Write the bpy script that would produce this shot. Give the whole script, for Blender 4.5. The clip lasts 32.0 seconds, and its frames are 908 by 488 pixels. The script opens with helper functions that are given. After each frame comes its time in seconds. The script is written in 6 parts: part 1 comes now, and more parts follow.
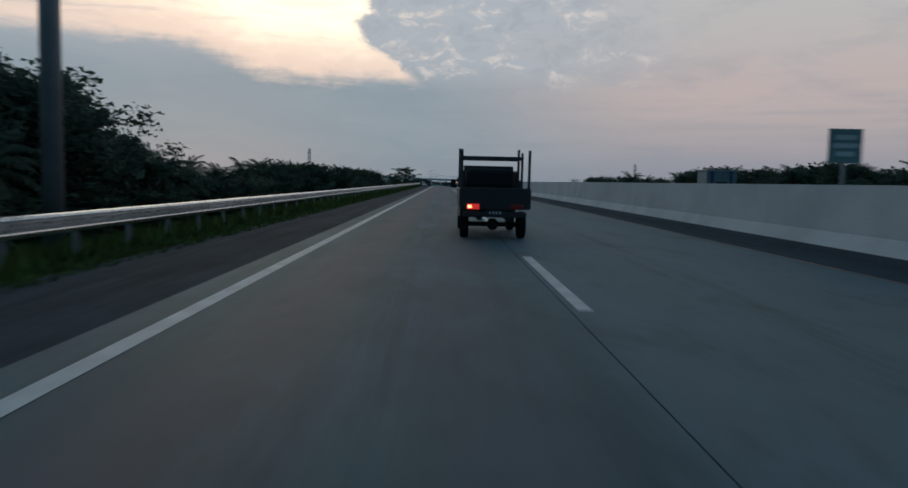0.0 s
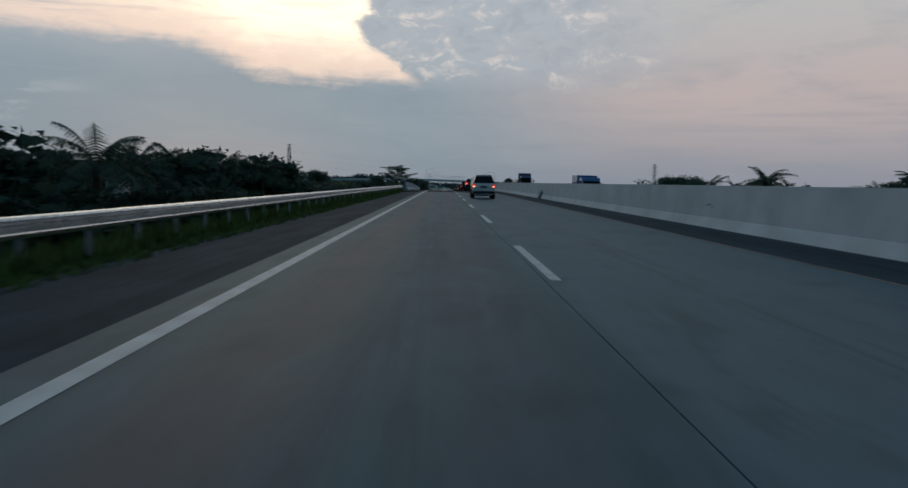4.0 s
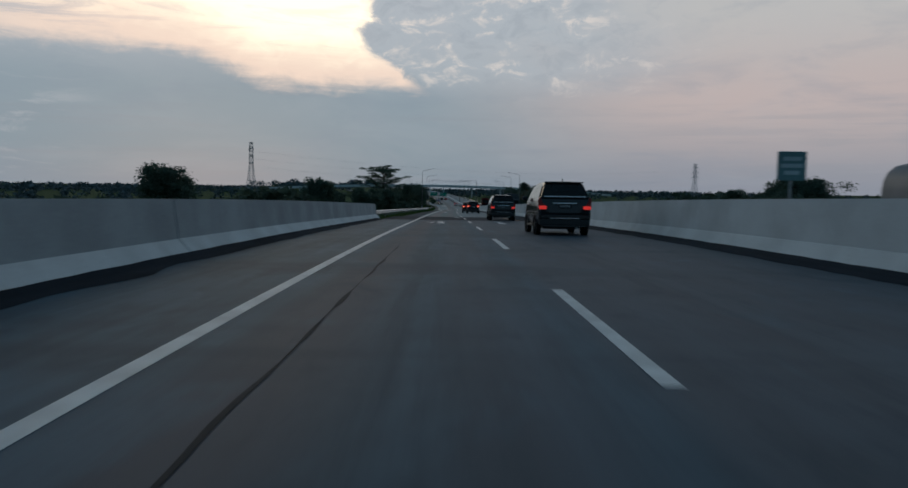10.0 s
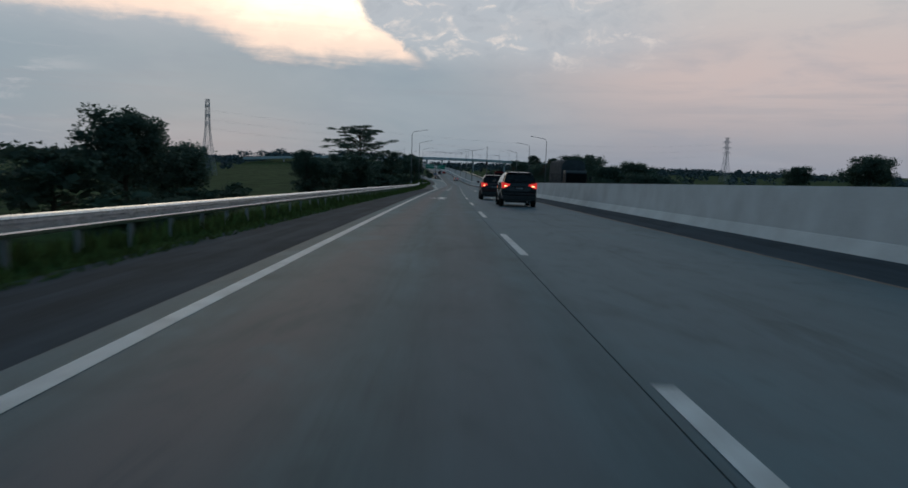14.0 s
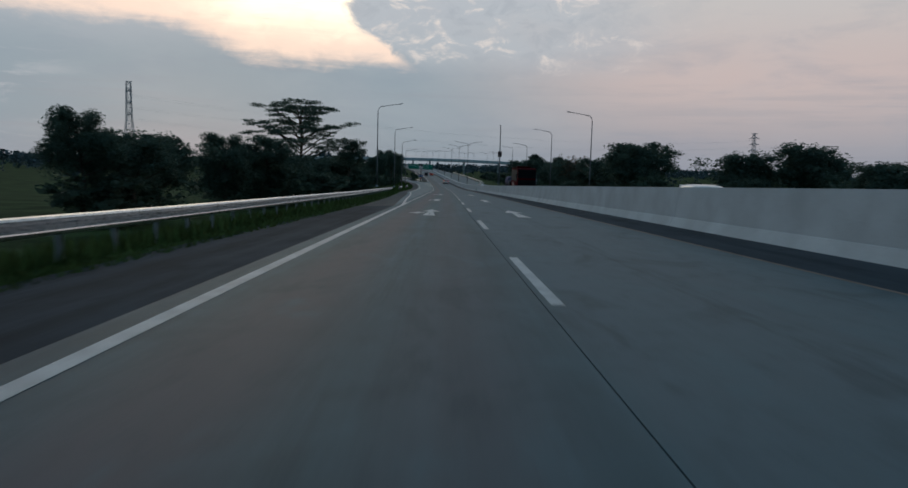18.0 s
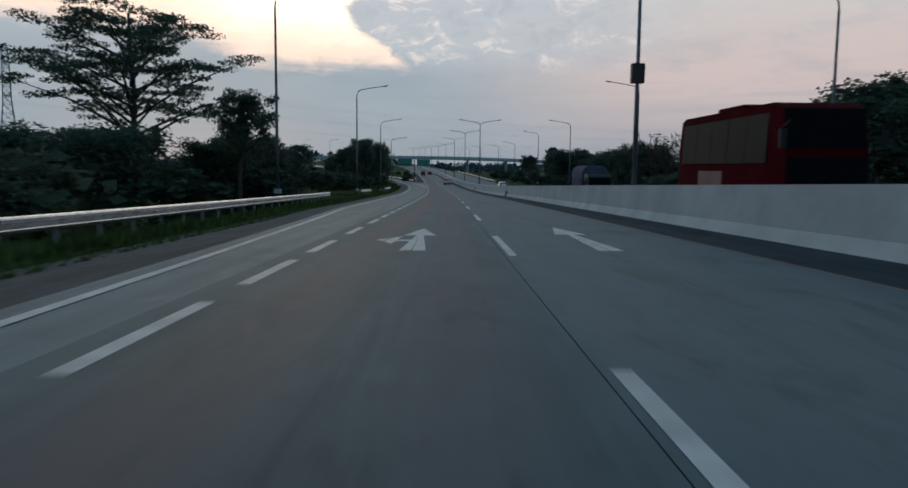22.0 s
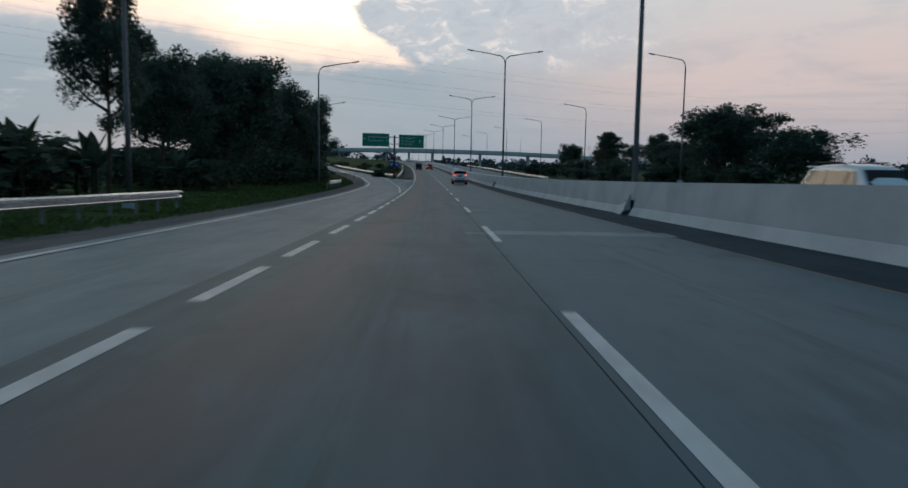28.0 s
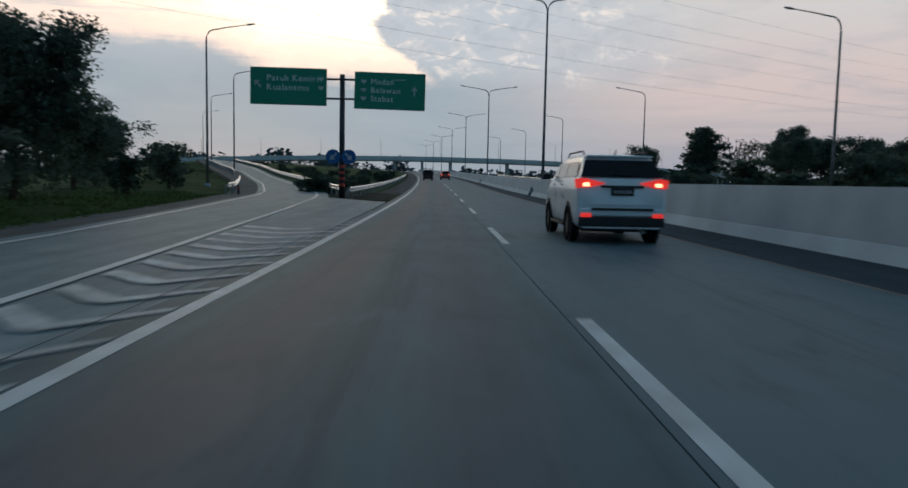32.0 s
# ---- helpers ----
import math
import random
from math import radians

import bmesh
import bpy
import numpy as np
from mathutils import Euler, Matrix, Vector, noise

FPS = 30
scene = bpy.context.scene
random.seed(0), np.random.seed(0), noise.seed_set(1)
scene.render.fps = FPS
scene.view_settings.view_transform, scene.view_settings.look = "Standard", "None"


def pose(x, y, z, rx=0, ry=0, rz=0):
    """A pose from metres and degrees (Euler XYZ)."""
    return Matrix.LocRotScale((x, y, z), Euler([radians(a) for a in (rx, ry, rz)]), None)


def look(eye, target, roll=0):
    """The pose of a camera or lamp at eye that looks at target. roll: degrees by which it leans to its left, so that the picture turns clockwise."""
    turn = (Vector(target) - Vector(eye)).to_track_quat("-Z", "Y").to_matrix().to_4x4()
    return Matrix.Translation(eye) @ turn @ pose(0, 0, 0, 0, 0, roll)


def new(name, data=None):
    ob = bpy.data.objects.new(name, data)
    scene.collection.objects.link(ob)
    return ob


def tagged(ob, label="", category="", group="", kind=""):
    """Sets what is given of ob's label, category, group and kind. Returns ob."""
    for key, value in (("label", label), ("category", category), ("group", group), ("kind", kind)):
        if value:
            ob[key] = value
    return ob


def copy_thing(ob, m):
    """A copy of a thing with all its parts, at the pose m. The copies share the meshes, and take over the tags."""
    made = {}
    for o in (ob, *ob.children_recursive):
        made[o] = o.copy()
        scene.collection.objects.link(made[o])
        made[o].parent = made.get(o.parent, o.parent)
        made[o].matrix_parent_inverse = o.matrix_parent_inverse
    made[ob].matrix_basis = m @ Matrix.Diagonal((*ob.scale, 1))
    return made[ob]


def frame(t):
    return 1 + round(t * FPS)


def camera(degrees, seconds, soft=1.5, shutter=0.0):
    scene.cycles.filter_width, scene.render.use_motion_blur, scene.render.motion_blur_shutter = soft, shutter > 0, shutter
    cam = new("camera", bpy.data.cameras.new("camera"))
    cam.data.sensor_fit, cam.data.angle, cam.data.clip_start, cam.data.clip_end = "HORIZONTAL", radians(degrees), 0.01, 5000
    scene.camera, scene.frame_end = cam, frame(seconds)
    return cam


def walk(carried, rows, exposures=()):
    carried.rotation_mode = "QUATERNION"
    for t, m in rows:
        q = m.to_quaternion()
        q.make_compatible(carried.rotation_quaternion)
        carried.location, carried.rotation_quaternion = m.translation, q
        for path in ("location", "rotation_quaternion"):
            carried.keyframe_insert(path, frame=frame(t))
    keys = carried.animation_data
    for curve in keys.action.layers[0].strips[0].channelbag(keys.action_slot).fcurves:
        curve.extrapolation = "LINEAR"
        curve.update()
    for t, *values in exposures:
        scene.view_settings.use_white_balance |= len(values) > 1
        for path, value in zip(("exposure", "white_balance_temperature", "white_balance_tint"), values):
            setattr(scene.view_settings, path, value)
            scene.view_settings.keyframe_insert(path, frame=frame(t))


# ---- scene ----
from functools import lru_cache

# ---------- the line of the road: s metres along it, x to the right of the left edge line ----------


def blend(v, pts):
    for (a, fa), (b, fb) in zip(pts, pts[1:]):
        if v <= b:
            return fa + (fb - fa) * max(0.0, v - a) / (b - a)
    return pts[-1][1]


def heading(s):
    return radians(blend(s, [(-100, 0), (255, 0), (345, -0.9), (440, -0.9), (1200, 9.98)]))


def grade(s):
    return blend(s, [(-100, 0), (165, 0), (215, -0.026), (490, -0.026), (680, 0.0153), (1000, 0.0153), (1200, 0.0)])


STEP = 2.5
LINE = []
_p = Vector((0, -100, 0))
for _i in range(int(1500 / STEP)):
    _s = -100 + _i * STEP
    LINE.append(_p.copy())
    _h = heading(_s + STEP / 2)
    _p = _p + Vector((-math.sin(_h), math.cos(_h), grade(_s + STEP / 2))) * STEP


def axis(s):
    k = (s + 100) / STEP
    i = min(max(int(math.floor(k)), 0), len(LINE) - 2)
    return LINE[i].lerp(LINE[i + 1], k - i)


def R(s, x, z=0.0):
    h = heading(s)
    return axis(s) + Vector((x * math.cos(h), x * math.sin(h), z))


def place(s, x, z=0.0, turn=0.0, size=1.0, slope=False):
    """A pose on the road: y runs along it."""
    m = Matrix.Translation(R(s, x, z)) @ Matrix.Rotation(heading(s), 4, "Z")
    if slope:
        m = m @ Matrix.Rotation(math.atan(grade(s)), 4, "X")
    return m @ Matrix.Rotation(radians(turn), 4, "Z") @ Matrix.Scale(size, 4)


# ---------- camera ----------
cam = camera(63.47, 32.0, soft=1.6, shutter=0.35)
EYE = 1.206
# seconds, metres along the road, across it, then yaw, pitch and roll against the road
PATH = [
    (0.0, 0.00, 2.224, -0.90, -4.91, -1.32),
    (1.0, 18.64, 2.158, -0.54, -4.74, -1.51),
    (2.0, 38.08, 2.133, -0.64, -4.75, -1.52),
    (3.0, 57.13, 2.103, -1.02, -4.89, -1.54),
    (6.0, 112.62, 2.276, -0.59, -4.68, -1.35),
    (7.0, 131.14, 2.170, -0.54, -4.78, -1.19),
    (8.0, 148.56, 2.143, -0.65, -4.54, -1.23),
    (9.0, 165.93, 2.105, -0.66, -4.27, -1.38),
    (10.0, 184.27, 2.126, -0.61, -3.82, -0.86),
    (11.0, 201.97, 2.106, -1.02, -5.03, -1.49),
    (12.0, 220.11, 2.246, -1.12, -4.65, -1.30),
    (13.0, 237.22, 2.305, -0.86, -4.21, -0.70),
    (14.0, 254.55, 2.230, -0.83, -4.86, -1.78),
    (17.0, 306.84, 2.289, -1.03, -4.64, -1.68),
    (18.0, 324.44, 2.391, -0.97, -4.59, -1.50),
    (19.0, 341.84, 2.436, -1.03, -4.82, -1.42),
    (20.0, 360.29, 2.503, -0.74, -4.58, -0.99),
    (21.0, 379.37, 2.486, -0.64, -4.73, -0.52),
    (22.0, 397.16, 2.442, -0.56, -4.53, -0.54),
    (23.0, 416.55, 2.389, -0.87, -4.84, -0.85),
    (24.0, 434.76, 2.427, -1.12, -4.65, -1.14),
    (25.0, 454.67, 2.426, -0.91, -4.84, -1.10),
    (28.0, 512.10, 2.370, -1.13, -4.79, -0.95),
    (29.0, 531.31, 2.408, -0.69, -4.51, -0.93),
    (30.0, 552.01, 2.356, -0.87, -4.69, -1.04),
    (31.0, 571.42, 2.336, -0.89, -4.68, -1.03),
    (32.0, 590.40, 2.315, -0.87, -4.74, -1.10),
]
_rows = []
for _t, _s, _x, _yaw, _pit, _roll in PATH:
    _b = Matrix.Rotation(heading(_s), 4, "Z") @ Matrix.Rotation(math.atan(grade(_s)), 4, "X")
    _m = Matrix.Translation(R(_s, _x) + _b @ Vector((0, 0, EYE))) @ _b @ pose(0, 0, 0, 0, 0, _yaw) @ pose(0, 0, 0, _pit) @ pose(0, 0, 0, 0, _roll) @ pose(0, 0, 0, 90)
    _rows.append((_t, _m))
walk(cam, _rows, [(0, 0.01, 6160, 10), (9, 0.0, 6110, 9), (14, 0.20, 6240, 11), (17, 0.16, 6250, 11), (20, 0.20, 6250, 11), (22, 0.31, 6250, 11), (32, 0.38, 6250, 11)])

# ---------- sky and light: dusk under broken cloud, a bright gap ahead to the left ----------
world = bpy.data.worlds.new("dusk_sky")
scene.world = world
world.use_nodes = True
wt = world.node_tree
wt.nodes.clear()


class Net:
    """Short hand for wiring nodes."""

    def __init__(self, tree):
        self.t = tree

    def node(self, kind, **kw):
        n = self.t.nodes.new(kind)
        for k, v in kw.items():
            setattr(n, k, v)
        return n

    def plug(self, a, b):
        if isinstance(a, (int, float)):
            b.default_value = a
        elif isinstance(a, tuple):
            b.default_value = a if len(a) == len(b.default_value) else (*a, 1)
        else:
            self.t.links.new(a, b)

    def math(self, op, a, b=0.0, c=0.0):
        n = self.node("ShaderNodeMath", operation=op)
        for v, s in zip((a, b, c), n.inputs):
            self.plug(v, s)
        return n.outputs[0]

    def step(self, v, lo, hi, a=0.0, b=1.0):
        n = self.node("ShaderNodeMapRange", interpolation_type="SMOOTHSTEP")
        for v2, s in zip((v, lo, hi, a, b), n.inputs):
            self.plug(v2, s)
        return n.outputs[0]

    def mix(self, f, a, b, blend_type="MIX"):
        n = self.node("ShaderNodeMix", data_type="RGBA", blend_type=blend_type)
        self.plug(f, n.inputs[0])
        self.plug(a, n.inputs[6])
        self.plug(b, n.inputs[7])
        return n.outputs[2]

    def noise(self, vec, scale, detail=4.0, rough=0.55, warp=0.0):
        n = self.node("ShaderNodeTexNoise")
        if vec is not None:
            self.t.links.new(vec, n.inputs["Vector"])
        n.inputs["Scale"].default_value, n.inputs["Detail"].default_value = scale, detail
        n.inputs["Roughness"].default_value, n.inputs["Distortion"].default_value = rough, warp
        return n.outputs[0]

    def vec(self, x, y, z=0.0):
        n = self.node("ShaderNodeCombineXYZ")
        for v, s in zip((x, y, z), n.inputs):
            self.plug(v, s)
        return n.outputs[0]


w = Net(wt)
tc = w.node("ShaderNodeTexCoord")
sep = w.node("ShaderNodeSeparateXYZ")
wt.links.new(tc.outputs["Generated"], sep.inputs[0])
az = w.math("ARCTAN2", sep.outputs[0], sep.outputs[1])
el = w.math("ARCSINE", sep.outputs[2])
low = w.math("ADD", el, 0.10)
wide = w.vec(w.math("MULTIPLY", az, 1.3), w.math("DIVIDE", el, low), 0.3)
streak = w.noise(wide, 4.0, 6, 0.6, 0.3)
puff = w.noise(w.vec(w.math("MULTIPLY", az, 1.6), w.math("MULTIPLY", el, 6.0), 1.7), 5.0, 8, 0.6, 0.4)
fine = w.noise(w.vec(w.math("MULTIPLY", az, 2.0), w.math("MULTIPLY", el, 7.5), 4.1), 11.0, 7, 0.62, 0.5)
wisp = w.noise(w.vec(w.math("MULTIPLY", az, 1.2), w.math("MULTIPLY", el, 8.0), 7.7), 4.5, 7, 0.65, 0.8)
puffs = w.noise(w.vec(az, w.math("MULTIPLY", el, 1.7), 2.6), 26.0, 7, 0.6, 0.5)
broad = w.noise(w.vec(az, w.math("MULTIPLY", el, 2.2), 9.3), 7.0, 5, 0.55, 0.6)
# clear sky of dusk under it all
sky = w.node("ShaderNodeTexSky", sky_type="NISHITA", sun_disc=False, sun_elevation=radians(3.0), sun_rotation=radians(-18.0))
clear = w.mix(1.0, sky.outputs[0], (0.08, 0.08, 0.08), "MULTIPLY")
# the sheet of cloud: grey blue low and left, pinkish to the right, paler overhead
side = w.step(az, -0.08, 0.34)
lowc = w.mix(side, (0.205, 0.278, 0.326), (0.262, 0.278, 0.315))
midc = w.mix(side, (0.255, 0.318, 0.356), (0.520, 0.425, 0.395))
topc = w.mix(side, (0.50, 0.50, 0.51), (0.52, 0.495, 0.465))
base = w.mix(w.step(el, -0.01, 0.125), lowc, midc)
base = w.mix(w.step(el, 0.11, 0.24), base, topc)
base = w.mix(w.math("MULTIPLY", w.step(streak, 0.42, 0.68), 0.12), base, (0.44, 0.45, 0.47))
base = w.mix(w.math("MULTIPLY", w.step(puff, 0.48, 0.72), 0.22), base, (0.22, 0.27, 0.33))
# a broken bank of grey cloud right of the gap, with cream light on its puffs
zone = w.math("MULTIPLY", w.math("MULTIPLY", w.step(el, 0.105, 0.165), w.step(el, 0.34, 0.24)), w.math("MULTIPLY", w.step(az, -0.14, -0.09), w.step(az, 0.42, 0.10)))
base = w.mix(w.math("MULTIPLY", zone, w.step(broad, 0.35, 0.62, 0.45, 0.85)), base, (0.425, 0.455, 0.475))
lit = w.math("MULTIPLY", w.math("MULTIPLY", w.step(puffs, 0.52, 0.70), w.step(broad, 0.40, 0.58)), zone)
base = w.mix(w.math("MULTIPLY", lit, 0.75), base, (0.84, 0.72, 0.62))
base = w.mix(w.math("MULTIPLY", w.math("MULTIPLY", w.step(puffs, 0.50, 0.34), zone), 0.35), base, (0.31, 0.34, 0.37))
# faint level bars of darker cloud low down
bars = w.noise(w.vec(w.math("MULTIPLY", az, 1.5), w.math("MULTIPLY", el, 22.0), 5.2), 2.6, 5, 0.55, 0.5)
base = w.mix(w.math("MULTIPLY", w.math("MULTIPLY", w.step(bars, 0.50, 0.68), w.step(el, 0.17, 0.10)), 0.22), base, (0.25, 0.275, 0.31))
# the bright gap: above a sloping bank of cloud, ending at a puffy edge
bank = w.math("ADD", w.math("ADD", w.step(az, -0.22, -0.36, 0.0, 0.036), 0.130), w.math("ADD", w.math("MULTIPLY", w.math("SUBTRACT", wisp, 0.5), 0.040), w.math("MULTIPLY", w.math("SUBTRACT", puffs, 0.5), 0.030)))
above = w.math("SUBTRACT", el, bank)
over = w.step(above, -0.012, 0.020)
edge = w.math("ADD", w.math("MAXIMUM", w.math("SUBTRACT", 0.168, w.math("MULTIPLY", el, 1.5)), -0.106), w.math("MULTIPLY", w.math("SUBTRACT", puffs, 0.5), 0.060))
left = w.step(w.math("SUBTRACT", edge, az), -0.004, 0.018)
end = w.math("MULTIPLY", w.step(az, -0.85, -0.42), w.step(el, 0.60, 0.30))
gap = w.math("MULTIPLY", w.math("MULTIPLY", over, left), end)
hot = w.math("MULTIPLY", gap, w.math("MULTIPLY", w.step(above, 0.015, 0.085), w.step(az, -0.62, -0.30, 0.55, 1.0)))
base = w.mix(w.math("MULTIPLY", gap, 0.90), base, (0.97, 0.73, 0.57))
base = w.mix(w.math("MULTIPLY", hot, 0.95), base, (1.50, 1.30, 0.94))
# thin mauve drift inside the gap
base = w.mix(w.math("MULTIPLY", w.math("MULTIPLY", gap, w.step(wisp, 0.53, 0.66)), 0.35), base, (0.66, 0.56, 0.52))
# thin grey wisps drawn across the gap at the left
veil = w.math("MULTIPLY", w.math("MULTIPLY", w.step(wisp, 0.50, 0.66), w.step(az, -0.40, -0.56)), 0.75)
base = w.mix(veil, base, (0.42, 0.44, 0.46))
# behind the camera, unseen, the sky is set dim and blue for ambient tone
back = w.step(sep.outputs[1], 0.25, -0.5)
base = w.mix(w.math("MULTIPLY", back, 0.95), base, (0.060, 0.132, 0.190))
# high overhead, out of view, it is dimmed too, to keep the ground dark
zenith = w.math("MULTIPLY", w.step(el, 0.30, 0.62), 0.96)
base = w.mix(zenith, base, (0.060, 0.132, 0.190))
full = w.mix(0.03, base, clear)
ground_side = w.step(el, -0.02, -0.06)
full = w.mix(ground_side, full, (0.05, 0.055, 0.05))
bg = w.node("ShaderNodeBackground")
wt.links.new(full, bg.inputs[0])
bg.inputs[1].default_value = 1.0
wt.links.new(bg.outputs[0], w.node("ShaderNodeOutputWorld").inputs[0])

sun = new("sun", bpy.data.lights.new("sun", "SUN"))
sun.data.energy, sun.data.angle, sun.data.color = 0.06, radians(40), (1.0, 0.86, 0.68)
sun.matrix_world = look((0, 0, 0), (0.30, -0.93, -0.24))

# ---------- materials ----------


@lru_cache(None)
def mat(name, rgb, rough=0.7, metal=0.0, vary=0.25, grain=30.0, blot=1.2, bump=0.15, spread=0.0, emit=0.0, coat=0.0, second=None, stretch=(1.0, 1.0, 1.0), alpha=1.0, trans=0.0, thin=0.0):
    m = bpy.data.materials.new(name)
    m.use_nodes = True
    t = m.node_tree
    n = Net(t)
    b = t.nodes["Principled BSDF"]
    co = n.node("ShaderNodeTexCoord")
    mp = n.node("ShaderNodeMapping")
    t.links.new(co.outputs["Object"], mp.inputs[0])
    mp.inputs["Scale"].default_value = stretch
    v = mp.outputs[0]
    big, fin = n.noise(v, blot, 3), n.noise(v, grain, 5, 0.65)
    dark = tuple(c * (1 - vary) for c in rgb)
    lite = tuple(min(1, c * (1 + vary)) for c in (second or rgb))
    col = n.mix(n.step(n.math("ADD", n.math("MULTIPLY", big, 0.6), n.math("MULTIPLY", fin, 0.4)), 0.32, 0.68), dark, lite)
    if spread:
        oi = n.node("ShaderNodeObjectInfo")
        ge = n.node("ShaderNodeNewGeometry")
        r = n.math("FRACT", n.math("ADD", oi.outputs["Random"], ge.outputs["Random Per Island"]))
        hs = n.node("ShaderNodeHueSaturation")
        n.plug(n.step(r, 0, 1, 1 - spread, 1 + spread), hs.inputs["Value"])
        n.plug(n.step(r, 0, 1, 0.48, 0.52), hs.inputs["Hue"])
        t.links.new(col, hs.inputs["Color"])
        col = hs.outputs[0]
    t.links.new(col, b.inputs["Base Color"])
    n.plug(n.step(fin, 0.3, 0.7, max(0.02, rough - 0.08), min(1, rough + 0.08)), b.inputs["Roughness"])
    b.inputs["Metallic"].default_value = metal
    if rough >= 0.7:
        b.inputs["Specular IOR Level"].default_value = 0.2 if rough < 0.85 else 0.02
    b.inputs["Coat Weight"].default_value = coat
    b.inputs["Coat Roughness"].default_value = 0.06
    b.inputs["Transmission Weight"].default_value = trans
    b.inputs["Alpha"].default_value = alpha
    if bump:
        bp = n.node("ShaderNodeBump")
        bp.inputs["Strength"].default_value, bp.inputs["Distance"].default_value = bump, 0.01
        t.links.new(fin, bp.inputs["Height"])
        t.links.new(bp.outputs[0], b.inputs["Normal"])
    if thin:
        # light that passes through a leaf
        tl = n.node("ShaderNodeBsdfTranslucent")
        t.links.new(col, tl.inputs[0])
        mx = n.node("ShaderNodeMixShader")
        mx.inputs[0].default_value = thin
        t.links.new(b.outputs[0], mx.inputs[1])
        t.links.new(tl.outputs[0], mx.inputs[2])
        t.links.new(mx.outputs[0], t.nodes["Material Output"].inputs[0])
    if emit:
        t.links.new(col, b.inputs["Emission Color"])
        b.inputs["Emission Strength"].default_value = emit
    return m


def road_mat(name, rgb, tread, vary, rough, fine_scale=45.0, gloss=0.3, bands=0.0, beside=None):
    """Paving seen along the road: stains that run with the traffic, tyre tracks, aggregate."""
    m = bpy.data.materials.new(name)
    m.use_nodes = True
    t = m.node_tree
    n = Net(t)
    b = t.nodes["Principled BSDF"]
    at = n.node("ShaderNodeAttribute", attribute_name="along")
    sp = n.node("ShaderNodeSeparateXYZ")
    t.links.new(at.outputs["Vector"], sp.inputs[0])
    xx, ss = sp.outputs[0], sp.outputs[1]
    long = n.noise(n.vec(n.math("MULTIPLY", xx, 1.3), n.math("MULTIPLY", ss, 0.045)), 1.6, 5, 0.6)
    spots = n.noise(n.vec(xx, n.math("MULTIPLY", ss, 0.5)), 0.9, 4, 0.6)
    fin = n.noise(n.vec(xx, ss), fine_scale, 4, 0.7)
    # the inner lane is browned by tyres
    lane = n.math("MODULO", n.math("ADD", xx, 36.0), 3.6)
    nearer = n.step(n.math("ABSOLUTE", n.math("SUBTRACT", xx, 0.95)), 0.85, 0.10)
    further = n.math("MULTIPLY", n.step(n.math("ABSOLUTE", n.math("SUBTRACT", xx, 2.55)), 0.75, 0.10), 0.55)
    track = n.math("MULTIPLY", n.math("MAXIMUM", nearer, further), n.step(long, 0.05, 0.48))
    tone = n.math("ADD", n.math("ADD", n.math("MULTIPLY", long, 0.5), n.math("MULTIPLY", spots, 0.3)), n.math("MULTIPLY", fin, 0.2))
    col = n.mix(n.step(tone, 0.3, 0.7), tuple(c * (1 - vary) for c in rgb), tuple(c * (1 + vary) for c in rgb))
    col = n.mix(n.math("MULTIPLY", track, 0.78), col, tread)
    # the lane beside the median is paler
    col = n.mix(n.math("MULTIPLY", n.step(xx, 3.3, 3.7), 0.34 if beside is None else 0.6), col, beside or tuple(c * 1.7 for c in rgb))
    # blotches, and dark drips of oil down the middle of each lane
    blotch = n.noise(n.vec(n.math("MULTIPLY", xx, 0.8), n.math("MULTIPLY", ss, 0.35)), 1.1, 6, 0.68, 0.6)
    col = n.mix(n.math("MULTIPLY", n.step(blotch, 0.52, 0.68), 0.50), col, tuple(c * 0.55 for c in rgb))
    col = n.mix(n.math("MULTIPLY", n.step(blotch, 0.46, 0.30), 0.42), col, tuple(c * 1.5 for c in rgb))
    if bands:
        # stains that lie across the road
        across = n.noise(n.vec(n.math("MULTIPLY", xx, 0.10), ss), 0.42, 4, 0.6, 0.3)
        col = n.mix(n.math("MULTIPLY", n.step(across, 0.50, 0.66), bands), col, tuple(c * 0.5 for c in rgb))
    mott = n.noise(n.vec(xx, n.math("MULTIPLY", ss, 0.6)), 3.2, 6, 0.72, 0.4)
    col = n.mix(n.math("MULTIPLY", n.step(mott, 0.50, 0.72), 0.35), col, tuple(c * 0.6 for c in rgb))
    drip = n.noise(n.vec(n.math("MULTIPLY", xx, 2.5), n.math("MULTIPLY", ss, 0.10)), 2.2, 4, 0.6)
    mid = n.step(n.math("ABSOLUTE", n.math("SUBTRACT", lane, 1.8)), 0.5, 0.05)
    col = n.mix(n.math("MULTIPLY", n.math("MULTIPLY", mid, n.step(drip, 0.45, 0.65)), 0.35), col, tuple(c * 0.5 for c in rgb))
    t.links.new(col, b.inputs["Base Color"])
    n.plug(n.step(fin, 0.3, 0.7, rough - 0.07, rough + 0.07), b.inputs["Roughness"])
    b.inputs["Specular IOR Level"].default_value = gloss
    bp = n.node("ShaderNodeBump")
    bp.inputs["Strength"].default_value, bp.inputs["Distance"].default_value = 0.35, 0.006
    t.links.new(fin, bp.inputs["Height"])
    t.links.new(bp.outputs[0], b.inputs["Normal"])
    return m


